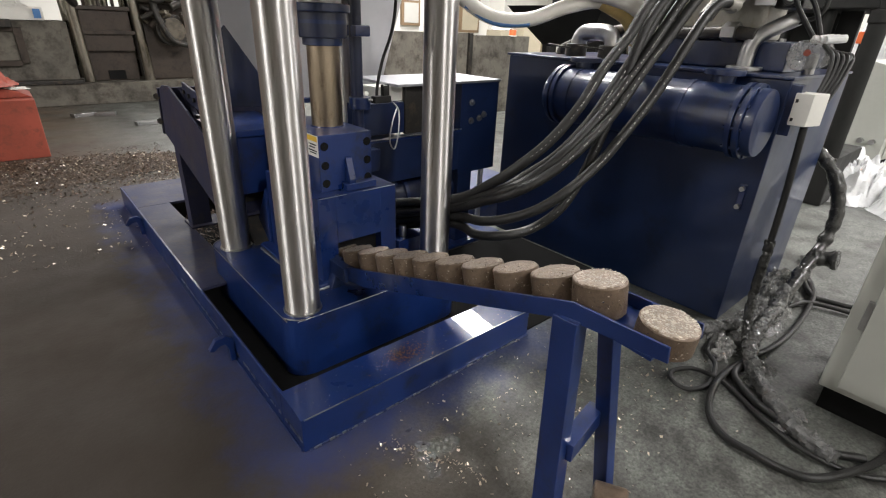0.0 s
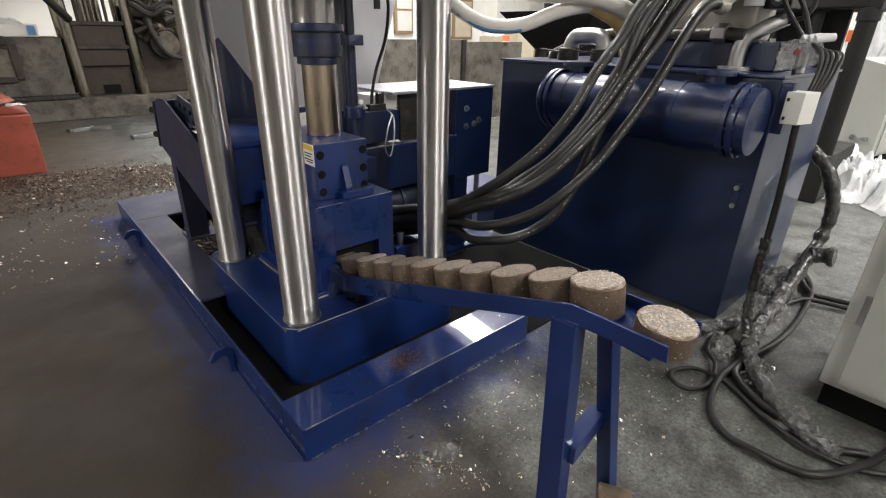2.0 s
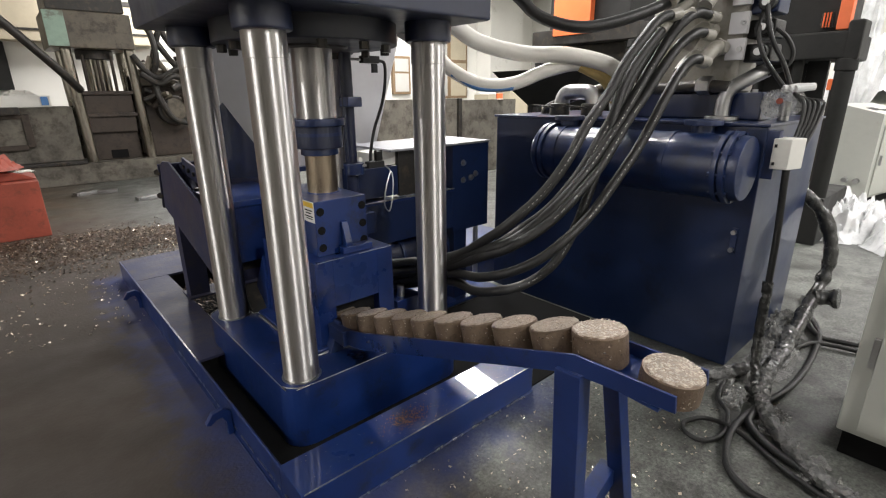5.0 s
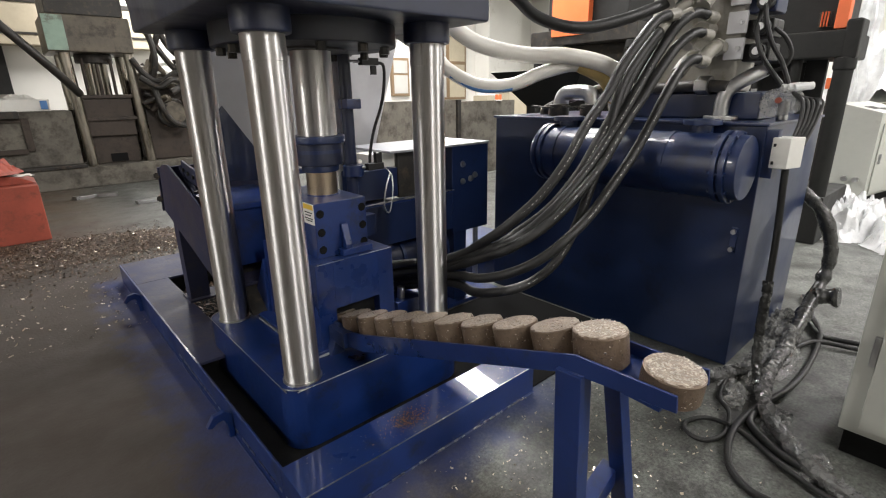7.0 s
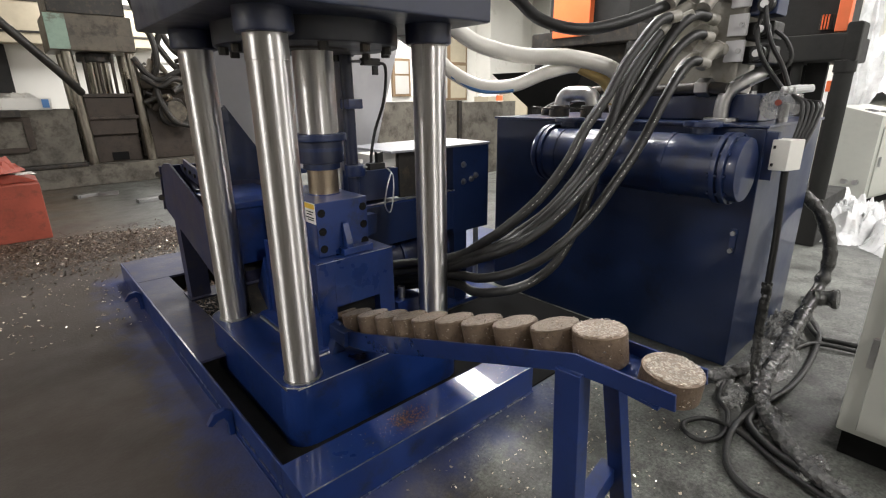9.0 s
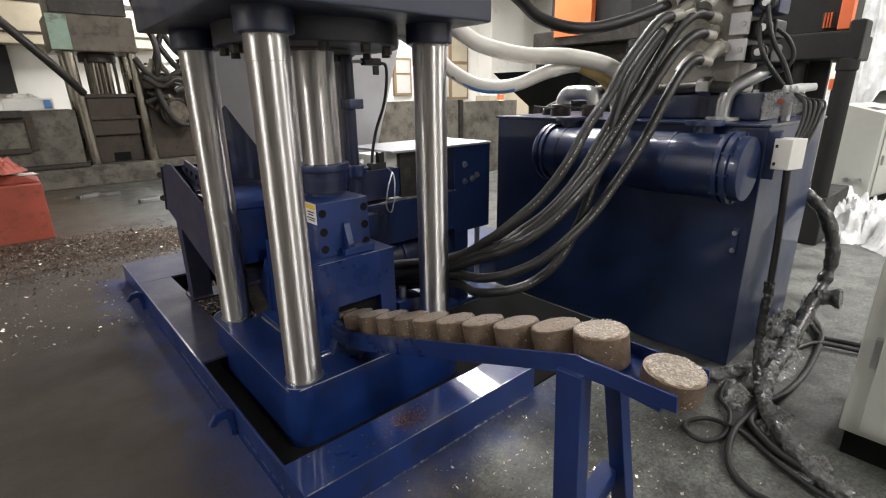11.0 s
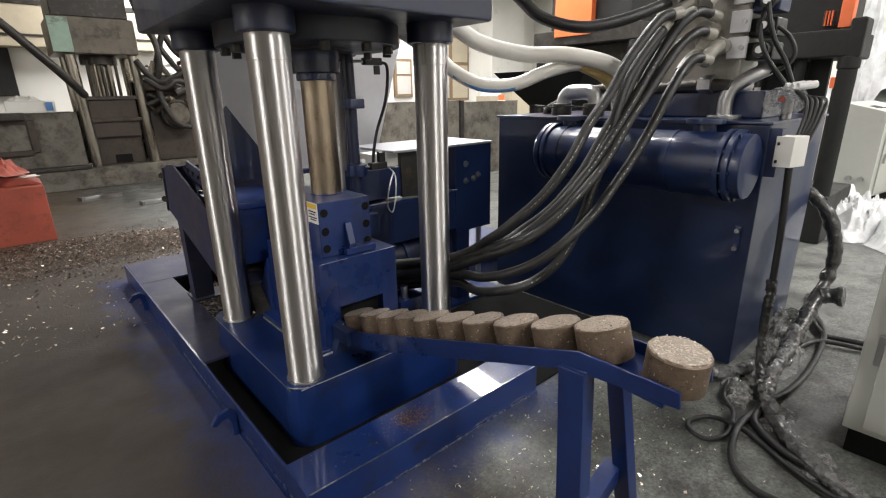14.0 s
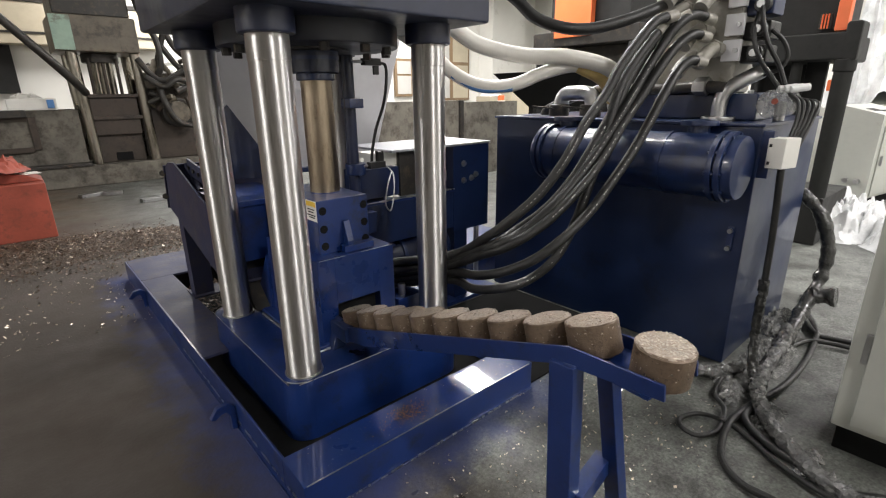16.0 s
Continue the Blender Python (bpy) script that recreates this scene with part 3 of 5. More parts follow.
ch = part("screw_box", box(0.29, 0.6, 1.24, 1.75, 0.56, 0.86, 0.005), BLUE, trough)
for y in (1.28, 1.45, 1.62):
    part("stiffener", box(0.255, 0.292, y, y + 0.03, 0.56, 0.86, 0.003), BLUE, ch)
part("box_rim", box(0.25, 0.64, 1.22, 1.78, 0.858, 0.89, 0.004), BLUE, ch)
for y in (1.3, 1.42, 1.56, 1.68):
    part("rim_bolt", cyl((0.27, y, 0.89), (0.27, y, 0.905), 0.013, seg=6), DARK_STEEL, ch)
fp_ = part("bolt_flange", prism([(1.24, 0.89), (1.86, 0.97), (1.86, 1.06), (1.24, 0.98)], "x", 0.262, 0.276, 0.002), BLUE_DULL, trough)
for k in range(7):
    y = 1.29 + 0.088 * k
    part("flange_nut", cyl((0.262, y, 0.935 + 0.129 * (y - 1.24)), (0.25, y, 0.935 + 0.129 * (y - 1.24)), 0.012, seg=6, bevel=0.002), DARK_STEEL, fp_)
part("flange_brace", beam((0.27, 1.9, 1.02), (0.27, 1.3, 0.6), 0.03, 0.03), BLUE_DULL, trough)
part("chute_slope", prism([(1.12, 0.32), (1.2, 0.32), (1.5, 0.57), (1.4, 0.57)], "x", 0.3, 0.6, 0.002), DARK_STEEL, trough)

# hopper over the trough
hop = thing("hopper", "plain light grey sheet metal feed hopper", "hopper")


def frustum(x0, x1, y0, y1, z0, X0, X1, Y0, Y1, z1, t=0.004):
    b = bmesh.new()
    lo = [b.verts.new(c) for c in ((x0, y0, z0), (x1, y0, z0), (x1, y1, z0), (x0, y1, z0))]
    hi = [b.verts.new(c) for c in ((X0, Y0, z1), (X1, Y0, z1), (X1, Y1, z1), (X0, Y1, z1))]
    for i in range(4):
        j = (i + 1) % 4
        b.faces.new((lo[i], lo[j], hi[j], hi[i]))
    bmesh.ops.solidify(b, geom=b.faces[:], thickness=t)
    return b


part("hopper_shell", prism([(0.64, 0.955), (1.47, 0.955), (1.70, 1.66), (1.88, 2.2), (0.46, 2.2), (0.47, 1.27)], "y", 1.7, 2.35, 0.004), GREY_SHEET, hop)
part("hopper_rim", box(0.6, 1.5, 1.66, 2.34, 0.93, 0.96, 0.004), BLUE_DARK, hop)
part("hopper_brace", prism([(0.42, 1.32), (0.46, 1.36), (0.72, 0.95), (0.62, 0.93), (0.4, 0.95)], "y", 1.62, 1.635, 0.002), BLUE_DARK, hop)
for x in (0.66, 1.43):
    for y in (1.7, 2.28):
        part("hopper_leg", box(x - 0.025, x + 0.025, y - 0.025, y + 0.025, 0.152, 0.94, 0.003), BLUE_DARK, hop)

# side pusher unit on the right rear
push = thing("pusher_unit", "dark blue side pusher unit with a grey cover plate", "machine unit")
part("end_block", box(1.6, 1.925, 1.0, 1.3, 0.527, 1.085, 0.004), BLUE_DARK, push)
cp = part("cover_plate", box(1.12, 1.93, 0.99, 1.46, 1.086, 1.1, 0.003), PLATE, push, "light grey cover plate")
part("lower_beam", box(0.93, 1.6, 1.0, 1.28, 0.56, 0.8, 0.004), BLUE_DARK, push)
part("upper_beam", box(0.9, 1.2, 1.04, 1.26, 0.83, 1.0, 0.004), BLUE_DARK, push)
pcyl = part("pusher_cylinder", cyl((0.82, 1.13, 0.43), (1.58, 1.13, 0.43), 0.115, seg=36, bevel=0.006), NAVY, push)
for x in (0.84, 1.2, 1.55):
    part("cylinder_band", cyl((x, 1.13, 0.43), (x + 0.025, 1.13, 0.43), 0.128, seg=36, bevel=0.003), BLUE_DARK, pcyl)
part("weld_bead", tube([(0.93, 0.987, 0.818), (1.2, 0.986, 0.818), (1.6, 0.987, 0.818)], 0.005, 6, 40, wobble=1.0), STEEL, push)
part("slotted_bracket", prism([(0.985, 1.04), (1.035, 1.04), (1.035, 1.11), (1.022, 1.11), (1.022, 1.055), (0.998, 1.055), (0.998, 1.11), (0.985, 1.11)], "y", 0.948, 0.954), RUBBER, push)
part("ledge", box(0.93, 1.6, 0.99, 1.28, 0.8, 0.815, 0.002), BLUE, push)
part("slide", box(1.2, 1.6, 1.06, 1.24, 0.86, 0.93, 0.004), STEEL, push)
part("spacer", box(1.2, 1.34, 1.03, 1.06, 0.82, 1.085, 0.004), DARK_STEEL, push)
part("pale_block", box(1.02, 1.2, 1.06, 1.2, 1.005, 1.085, 0.004), WHITE_PAINT, push)
for bx, bz in ((1.69, 0.97), (1.76, 0.87), (1.69, 0.86), (1.8, 0.89)):
    bolt(push, (bx, 1.0, bz), (0, -1, 0), 0.014, 0.018, STEEL)
for bx in (1.71, 1.1):
    part("unit_leg", box(bx - 0.06, bx + 0.06, 1.05, 1.2, 0.02, 0.53, 0.004), BLUE_DARK, push)
part("unit_base", box(0.95, 2.05, 1.0, 1.4, 0, 0.025, 0.003), BLUE, push)
wp = thing("white_pipe", "white plastic pipe standing behind the pusher unit", "pipe")
part("pipe_run", cyl((2.03, 1.22, 0.6), (2.03, 1.22, 0.98), 0.035, seg=20), WHITE_PAINT, wp)
part("pipe_valve", cyl((2.0, 1.2, 0.6), (2.06, 1.16, 0.62), 0.03, seg=12, bevel=0.004), DARK_STEEL, wp)
part("pipe_stand", cyl((2.03, 1.22, 0.02), (2.03, 1.22, 0.6), 0.02, seg=14), STEEL, wp)
part("grease_nipple", cyl((0.89, 0.63, 0.3), (0.89, 0.63, 0.46), 0.02, seg=16, bevel=0.003), STEEL, press)
part("valve_block", box(0.83, 0.99, 0.58, 0.72, 0.3, 0.4, 0.005), BLUE, press)

# ---- discharge chute and briquettes ----
XC, SL = 0.53, 17.0
chute = thing("discharge_chute", "blue steel discharge chute on splayed legs", "chute")
part("chute_rail", prism([(0.5, 0.35), (0.3, 0.393), (-0.68, 0.741), (-0.938, 0.758), (-0.934, 0.797), (-0.69, 0.793), (0.3, 0.47), (0.38, 0.45), (0.5, 0.40)], "x", 0.442, 0.45, 0.0015), BLUE, chute)
part("chute_rail", prism([(0.5, 0.35), (0.3, 0.393), (-0.68, 0.741), (-0.938, 0.75), (-0.934, 0.789), (-0.69, 0.787), (0.3, 0.47), (0.5, 0.40)], "x", 0.61, 0.618, 0.0015), BLUE, chute)
part("chute_floor", prism([(0.5, 0.37), (-0.70, 0.75), (-0.90, 0.738), (-0.90, 0.745), (-0.70, 0.757), (0.5, 0.378)], "x", 0.45, 0.61), BLUE, chute)
part("chute_lip", box(0.425, 0.475, 0.42, 0.55, 0.36, 0.43, 0.006), BLUE_DARK, chute)
part("leg", beam((0.452, -0.682, 0.745), (0.44, -0.72, 0), 0.05, 0.075, side=(0, 1, 0)), BLUE, chute)
part("leg", beam((0.612, -0.70, 0.742), (0.705, -0.76, 0), 0.045, 0.05, side=(0, 1, 0)), BLUE, chute)
part("leg_brace", beam((0.45, -0.735, 0.33), (0.66, -0.70, 0.325), 0.05, 0.06), BLUE, chute)
part("weld_bead", tube([(0.44, -0.65, 0.735), (0.439, -0.68, 0.742), (0.44, -0.72, 0.747)], 0.004, 6, 6, wobble=0.6), BLUE, chute)


def face_mesh(seed, r=0.0655):
    """The broken upper face of a puck, uneven at its rim."""
    b = bmesh.new()
    mid = b.verts.new((0, 0, 0.0022))
    loops = []
    for q in (0.3, 0.6, 0.85, 1.0):
        loop = []
        for k in range(36):
            a = k * math.tau / 36
            n = noise.noise(Vector((math.cos(a) * 6 * q + seed * 5, math.sin(a) * 6 * q, q * 3)))
            rr = r * q * (1 + 0.05 * n * q)
            loop.append(b.verts.new((rr * math.cos(a), rr * math.sin(a), 0.0024 + 0.0016 * n - (0.003 if q == 1.0 else 0))))
        loops.append(loop)
    for k in range(36):
        j = (k + 1) % 36
        b.faces.new((mid, loops[0][k], loops[0][j]))
        for u, v in zip(loops, loops[1:]):
            b.faces.new((u[k], v[k], v[j], u[j]))
    return b


def briquette_mesh(seed, r=0.068, h=0.088):
    """A pressed puck: rough rim, pitted faces."""
    b = bmesh.new()
    seg, rings = 40, [(0.0, 0.0), (0.35, 0.0), (0.7, 0.0), (0.93, 0.0), (1.0, 0.05), (1.0, 0.3), (1.0, 0.55), (1.0, 0.8), (1.0, 0.95), (0.94, 1.0), (0.7, 1.0), (0.35, 1.0), (0.0, 1.0)]
    loops = []
    for q, z in rings:
        if q == 0:
            loops.append([b.verts.new((0, 0, -z * h))])
            continue
        loop = []
        for k in range(seg):
            a = k * math.tau / seg
            n = noise.noise(Vector((math.cos(a) * 2.4 + seed * 7, math.sin(a) * 2.4, z * 4 + q)))
            n2 = noise.noise(Vector((math.cos(a) * 9 + seed * 3, math.sin(a) * 9, z * 9 + q * 6)))
            rr = r * q * (1 + 0.012 * n + 0.012 * n2)
            dz = 0.0022 * n2 + (0.002 * n if z in (0.0, 1.0) else 0)
            loop.append(b.verts.new((rr * math.cos(a), rr * math.sin(a), -z * h + dz)))
        loops.append(loop)
    for a, c in zip(loops, loops[1:]):
        for k in range(seg):
            j = (k + 1) % seg
            if len(a) == 1:
                b.faces.new((a[0], c[k], c[j]))
            elif len(c) == 1:
                b.faces.new((a[k], c[0], a[j]))
            else:
                b.faces.new((a[k], c[k], c[j], a[j]))
    return b


def on_chute(y):
    """Pose of a briquette whose upper face is centred at y along the chute."""
    if y > -0.6:
        return pose(XC, y, 0.634 - 0.307 * (y + 0.023), -SL, 0, 0)
    z = 0.811 + (0.839 - 0.811) * min(1.0, (-0.6 - y) / 0.11) - 0.022 * max(0.0, (-0.71 - y) / 0.17)
    over = max(0.0, min(1.0, (-0.76 - y) / 0.12))
    return pose(XC, y, z - 0.009 * over, -SL + (SL + 1) * min(1.0, (-0.6 - y) / 0.2) + 4 * over, 0, 0)


START = [0.62, 0.48, 0.35, 0.215, 0.09, -0.03, -0.16, -0.29, -0.425, -0.565, -0.70, -0.89]
briqs = []
for i, y in enumerate(START):
    lab = "brown pressed metal-chip briquette with a bright flecked face" if i == len(START) - 1 else "brown pressed metal-chip briquette standing on the chute"
    ob = part("briquette", briquette_mesh(i + 1, 0.068, 0.064 if i == len(START) - 1 else 0.088), BRIQ, None)
    part("upper_face", face_mesh(i + 1), FACE_LIT, ob, "broken face of pressed chips, coloured paler for light from above")
    tagged(ob, lab, "briquette", "briquettes on the chute")
    rnd = random.Random(70 + i)
    last = i >= len(START) - 2
    spots = []
    while len(spots) < (330 if i == len(START) - 1 else 190 if last else 110):
        u, v = rnd.uniform(-1, 1), rnd.uniform(-1, 1)
        if u * u + v * v < 0.82:
            spots.append((u * 0.068, v * 0.068))
    q = iter(spots)
    part("flecked_face", chips(len(spots), lambda r: (*next(q), 0.0032), 0.0031 if last else 0.0026, 90 + i, 0.1), FLECK if last else CHIP_DULL, ob)["kind"] = "stuff"
    rs = random.Random(200 + i)
    side = bmesh.new()
    for _ in range(60):
        a, z, w = rs.uniform(0, math.tau), -rs.uniform(0.006, 0.058), rs.uniform(0.0012, 0.0032)
        u, v = Vector((-math.sin(a), math.cos(a), rs.uniform(-0.8, 0.8))).normalized() * w, Vector((0, 0, w * rs.uniform(0.3, 0.8)))
        c = Vector((math.cos(a), math.sin(a), 0)) * 0.0694 + Vector((0, 0, z))
        side.faces.new([side.verts.new(c + k) for k in (-u - v, u - v, u + v * 0.6, -u * 0.6 + v)])
    part("side_flecks", side, CHIP_DULL, ob)["kind"] = "stuff"
    briqs.append(ob)
ob = part("briquette", briquette_mesh(31, 0.055, 0.1), BRIQ, None)
ob.matrix_basis = pose(0.66, -0.86, 0.052, 90, 0, 30)
tagged(ob, "brown metal-chip briquette lying on the floor by the leg", "briquette")

# ---- hydraulic power unit ----
tank = thing("oil_tank", "large dark blue hydraulic oil tank", "tank")
part("shell", box(2.13, 3.09, -0.545, 1.118, 0.0, 1.236, 0.008), TANK, tank)
part("lid", box(2.115, 3.1, -0.555, 1.128, 1.236, 1.25, 0.003), BLUE_DARK, tank)
part("level_gauge", box(2.118, 2.13, -0.5, -0.47, 0.62, 0.75, 0.003), BLUE_DARK, tank)
part("gauge_glint", cyl((2.12, -0.485, 0.73), (2.10, -0.485, 0.73), 0.012, seg=12), STEEL, tank)
part("gauge_glint", cyl((2.12, -0.485, 0.64), (2.10, -0.485, 0.64), 0.012, seg=12), STEEL, tank)
cx, cz, cr = 1.978, 1.06, 0.148
cool = thing("oil_cooler", "glossy blue tubular oil cooler strapped to the tank", "cooler")
sh = part("cooler_shell", cyl((cx, -0.47, cz), (cx, 0.53, cz), cr, seg=64), BLUE_DARK, cool)
for y in (-0.48, -0.445, 0.505, 0.54):
    part("cooler_flange", cyl((cx, y - 0.012, cz), (cx, y + 0.012, cz), cr + 0.016, seg=64, bevel=0.003), BLUE_DARK, cool)
part("end_cap", cyl((cx, -0.535, cz), (cx, -0.49, cz), cr - 0.004, cr, seg=64, bevel=0.006), BLUE_DARK, cool)
part("end_cap", cyl((cx, 0.545, cz), (cx, 0.59, cz), cr - 0.004, cr - 0.02, seg=64, bevel=0.006), BLUE_DARK, cool)
for k in range(10):
    a = k * math.tau / 10 + 0.1
    part("flange_bolt", cyl((cx + (cr + 0.004) * math.cos(a), -0.5, cz + (cr + 0.004) * math.sin(a)), (cx + (cr + 0.004) * math.cos(a), -0.422, cz + (cr + 0.004) * math.sin(a)), 0.009, seg=6), BLUE_DARK, cool)
for y in (-0.2, 0.42):
    part("strap", cyl((cx, y - 0.012, cz), (cx, y + 0.012, cz), cr + 0.004, seg=64), BLUE_DARK, cool)
    part("saddle", box(cx + 0.05, 2.135, y - 0.03, y + 0.03, cz - 0.17, cz + 0.1, 0.004), BLUE_DARK, cool)
for y, h in ((-0.3, 0.2), (0.45, 0.2)):
    part("nozzle", cyl((cx + 0.05, y, cz + 0.1), (cx + 0.05, y, cz + h), 0.05, seg=32), BLUE_DARK, cool)
    part("nozzle_flange", cyl((cx + 0.05, y, cz + h - 0.02), (cx + 0.05, y, cz + h + 0.005), 0.085, seg=32, bevel=0.003), BLUE_DARK, cool)

pipes = thing("return_pipes", "bare grey steel return pipes with elbows on the tank", "pipe")
part("elbow_pipe", tube([(2.35, 0.74, 1.24), (2.35, 0.74, 1.33), (2.35, 0.71, 1.385), (2.35, 0.62, 1.395), (2.35, 0.53, 1.385), (2.35, 0.5, 1.33), (2.35, 0.5, 1.24)], 0.048, 18, 8), STEEL, pipes)
for y in (0.5, 0.74):
    vb = part("stop_valve", cyl((2.33, y, 1.25), (2.33, y, 1.325), 0.066, seg=20, bevel=0.008), DARK_STEEL, pipes)
    part("valve_lever", beam((2.27, y, 1.3), (2.22, y + 0.14, 1.315), 0.02, 0.01), DARK_STEEL, vb)
part("elbow_pipe", tube([(2.32, -0.27, 1.24), (2.32, -0.27, 1.34), (2.33, -0.29, 1.40), (2.37, -0.35, 1.45), (2.42, -0.41, 1.49)], 0.036, 18, 8), STEEL, pipes)
part("pipe_flange", cyl((2.32, -0.27, 1.25), (2.32, -0.27, 1.27), 0.08, seg=32, bevel=0.003), STEEL, pipes)
part("cross_pipe", tube([(2.31, -0.29, 1.41), (2.33, -0.15, 1.42), (2.35, 0.1, 1.41), (2.4, 0.5, 1.41), (2.45, 0.9, 1.3), (2.45, 0.95, 1.24)], 0.03, 16, 8), DARK_STEEL, pipes)
part("union_nut", cyl((2.325, -0.2, 1.42), (2.335, -0.13, 1.42), 0.048, seg=6, bevel=0.004), STEEL, pipes)

pc = thing("pump_cover", "dark navy pump cover on the tank lid", "pump cover")
part("cover_body", box(2.365, 3.0, -0.43, 0.34, 1.25, 1.385, 0.012), BLUE_DARK, pc)
for y in (-0.38, -0.05, 0.28):
    part("cover_bolt", cyl((2.4, y, 1.385), (2.4, y, 1.4), 0.014, seg=6), STEEL, pc)
man = thing("valve_manifold", "pale cast manifold with hose elbows and bolted plates", "manifold")
part("manifold_block", box(2.36, 2.62, -0.3, 0.13, 1.385, 1.95, 0.02), CAST, man)
for k, (y, z) in enumerate(((-0.05, 1.80), (-0.14, 1.69), (-0.12, 1.56), (-0.2, 1.86), (-0.03, 1.9), (-0.22, 1.6))):
    e = part("hose_elbow", tube([(2.4, y - 0.02, z), (2.32, y, z), (2.26, y, z), (2.2, y + 0.01, z - 0.03), (2.15, y + 0.02, z - 0.08)], 0.034, 14, 6), CAST, man)
    part("elbow_nut", cyl((2.3, y, z), (2.26, y, z), 0.043, seg=6, bevel=0.004), CAST, e)
for z in (1.54, 1.66, 1.79):
    pl = part("valve_plate", box(2.33, 2.358, -0.32, -0.235, z, z + 0.1, 0.003), GREY_SHEET, man)
    part("plate_screw", cyl((2.33, -0.3, z + 0.05), (2.318, -0.3, z + 0.05), 0.012, seg=8), STEEL, pl)
for z in (1.53, 1.64, 1.75, 1.85):
    v = part("valve", box(2.4, 2.56, -0.42, -0.295, z, z + 0.085, 0.012), BLUE_DARK if z > 1.7 else RUBBER, man)
    part("coil", cyl((2.36, -0.375, z + 0.045), (2.42, -0.375, z + 0.045), 0.036, seg=20, bevel=0.006), RUBBER, v)
    part("coil_nut", cyl((2.345, -0.375, z + 0.045), (2.36, -0.375, z + 0.045), 0.018, seg=10), STEEL, v)
for pts in ([(2.38, -0.37, 1.88), (2.35, -0.39, 1.75), (2.36, -0.43, 1.62), (2.4, -0.48, 1.52), (2.42, -0.52, 1.42)],
            [(2.4, -0.36, 1.78), (2.34, -0.37, 1.66), (2.34, -0.41, 1.55), (2.4, -0.46, 1.46), (2.42, -0.52, 1.38)],
            [(2.42, -0.42, 1.68), (2.44, -0.47, 1.63), (2.45, -0.5, 1.56), (2.44, -0.48, 1.5), (2.4, -0.42, 1.47)]):
    part("valve_lead", tube(pts, 0.011, 8), RUBBER, man)

sw = thing("pressure_switch", "clear capped pressure switch with a red dial", "gauge")
part("switch_body", cyl((2.34, -0.49, 1.33), (2.50, -0.52, 1.34), 0.068, seg=28, bevel=0.01), FILM, sw)
part("red_dial", cyl((2.322, -0.515, 1.345), (2.336, -0.513, 1.345), 0.014, seg=16), RED, sw)
part("switch_stem", cyl((2.45, -0.51, 1.24), (2.45, -0.51, 1.34), 0.025, seg=14), STEEL, sw)
for k in range(3):
    part("cap_tube", cyl((2.40, -0.50 - 0.025 * k, 1.40), (2.46, -0.56 - 0.025 * k, 1.41), 0.018, seg=10), PLASTIC, sw)
for k in range(5):
    part("switch_lead", tube([(2.36 + 0.03 * k, -0.56, 1.38 - 0.01 * k), (2.33 + 0.03 * k, -0.61 - 0.012 * k, 1.34), (2.3 + 0.015 * k, -0.625 - 0.012 * k, 1.26), (2.24, -0.62 - 0.012 * k, 1.15)], 0.009, 8), RUBBER, sw)
jb = thing("junction_box", "small white junction box with a cable below", "junction box")
part("box_body", prism([(2.13, -0.574), (2.13, -0.645), (2.24, -0.675), (2.24, -0.574)], "z", 1.05, 1.188, 0.004), WHITE_PAINT, jb)
part("mounting_plate", box(2.14, 2.2, -0.59, -0.54, 1.0, 1.22, 0.003), BLUE_DARK, jb)
for z in (1.075, 1.155):
    part("latch", box(2.122, 2.131, -0.592, -0.583, z - 0.007, z + 0.007, 0.001), INK, jb)
part("down_cable", tube([(2.19, -0.63, 1.08), (2.19, -0.632, 1.0), (2.2, -0.645, 0.72), (2.17, -0.66, 0.38), (2.13, -0.675, 0.14), (2.03, -0.72, 0.035), (1.87, -0.79, 0.02), (1.69, -0.8, 0.018), (1.58, -0.91, 0.018), (1.53, -1.04, 0.018), (1.47, -1.16, 0.018), (1.56, -1.3, 0.018)], 0.016, 12), RUBBER, jb)

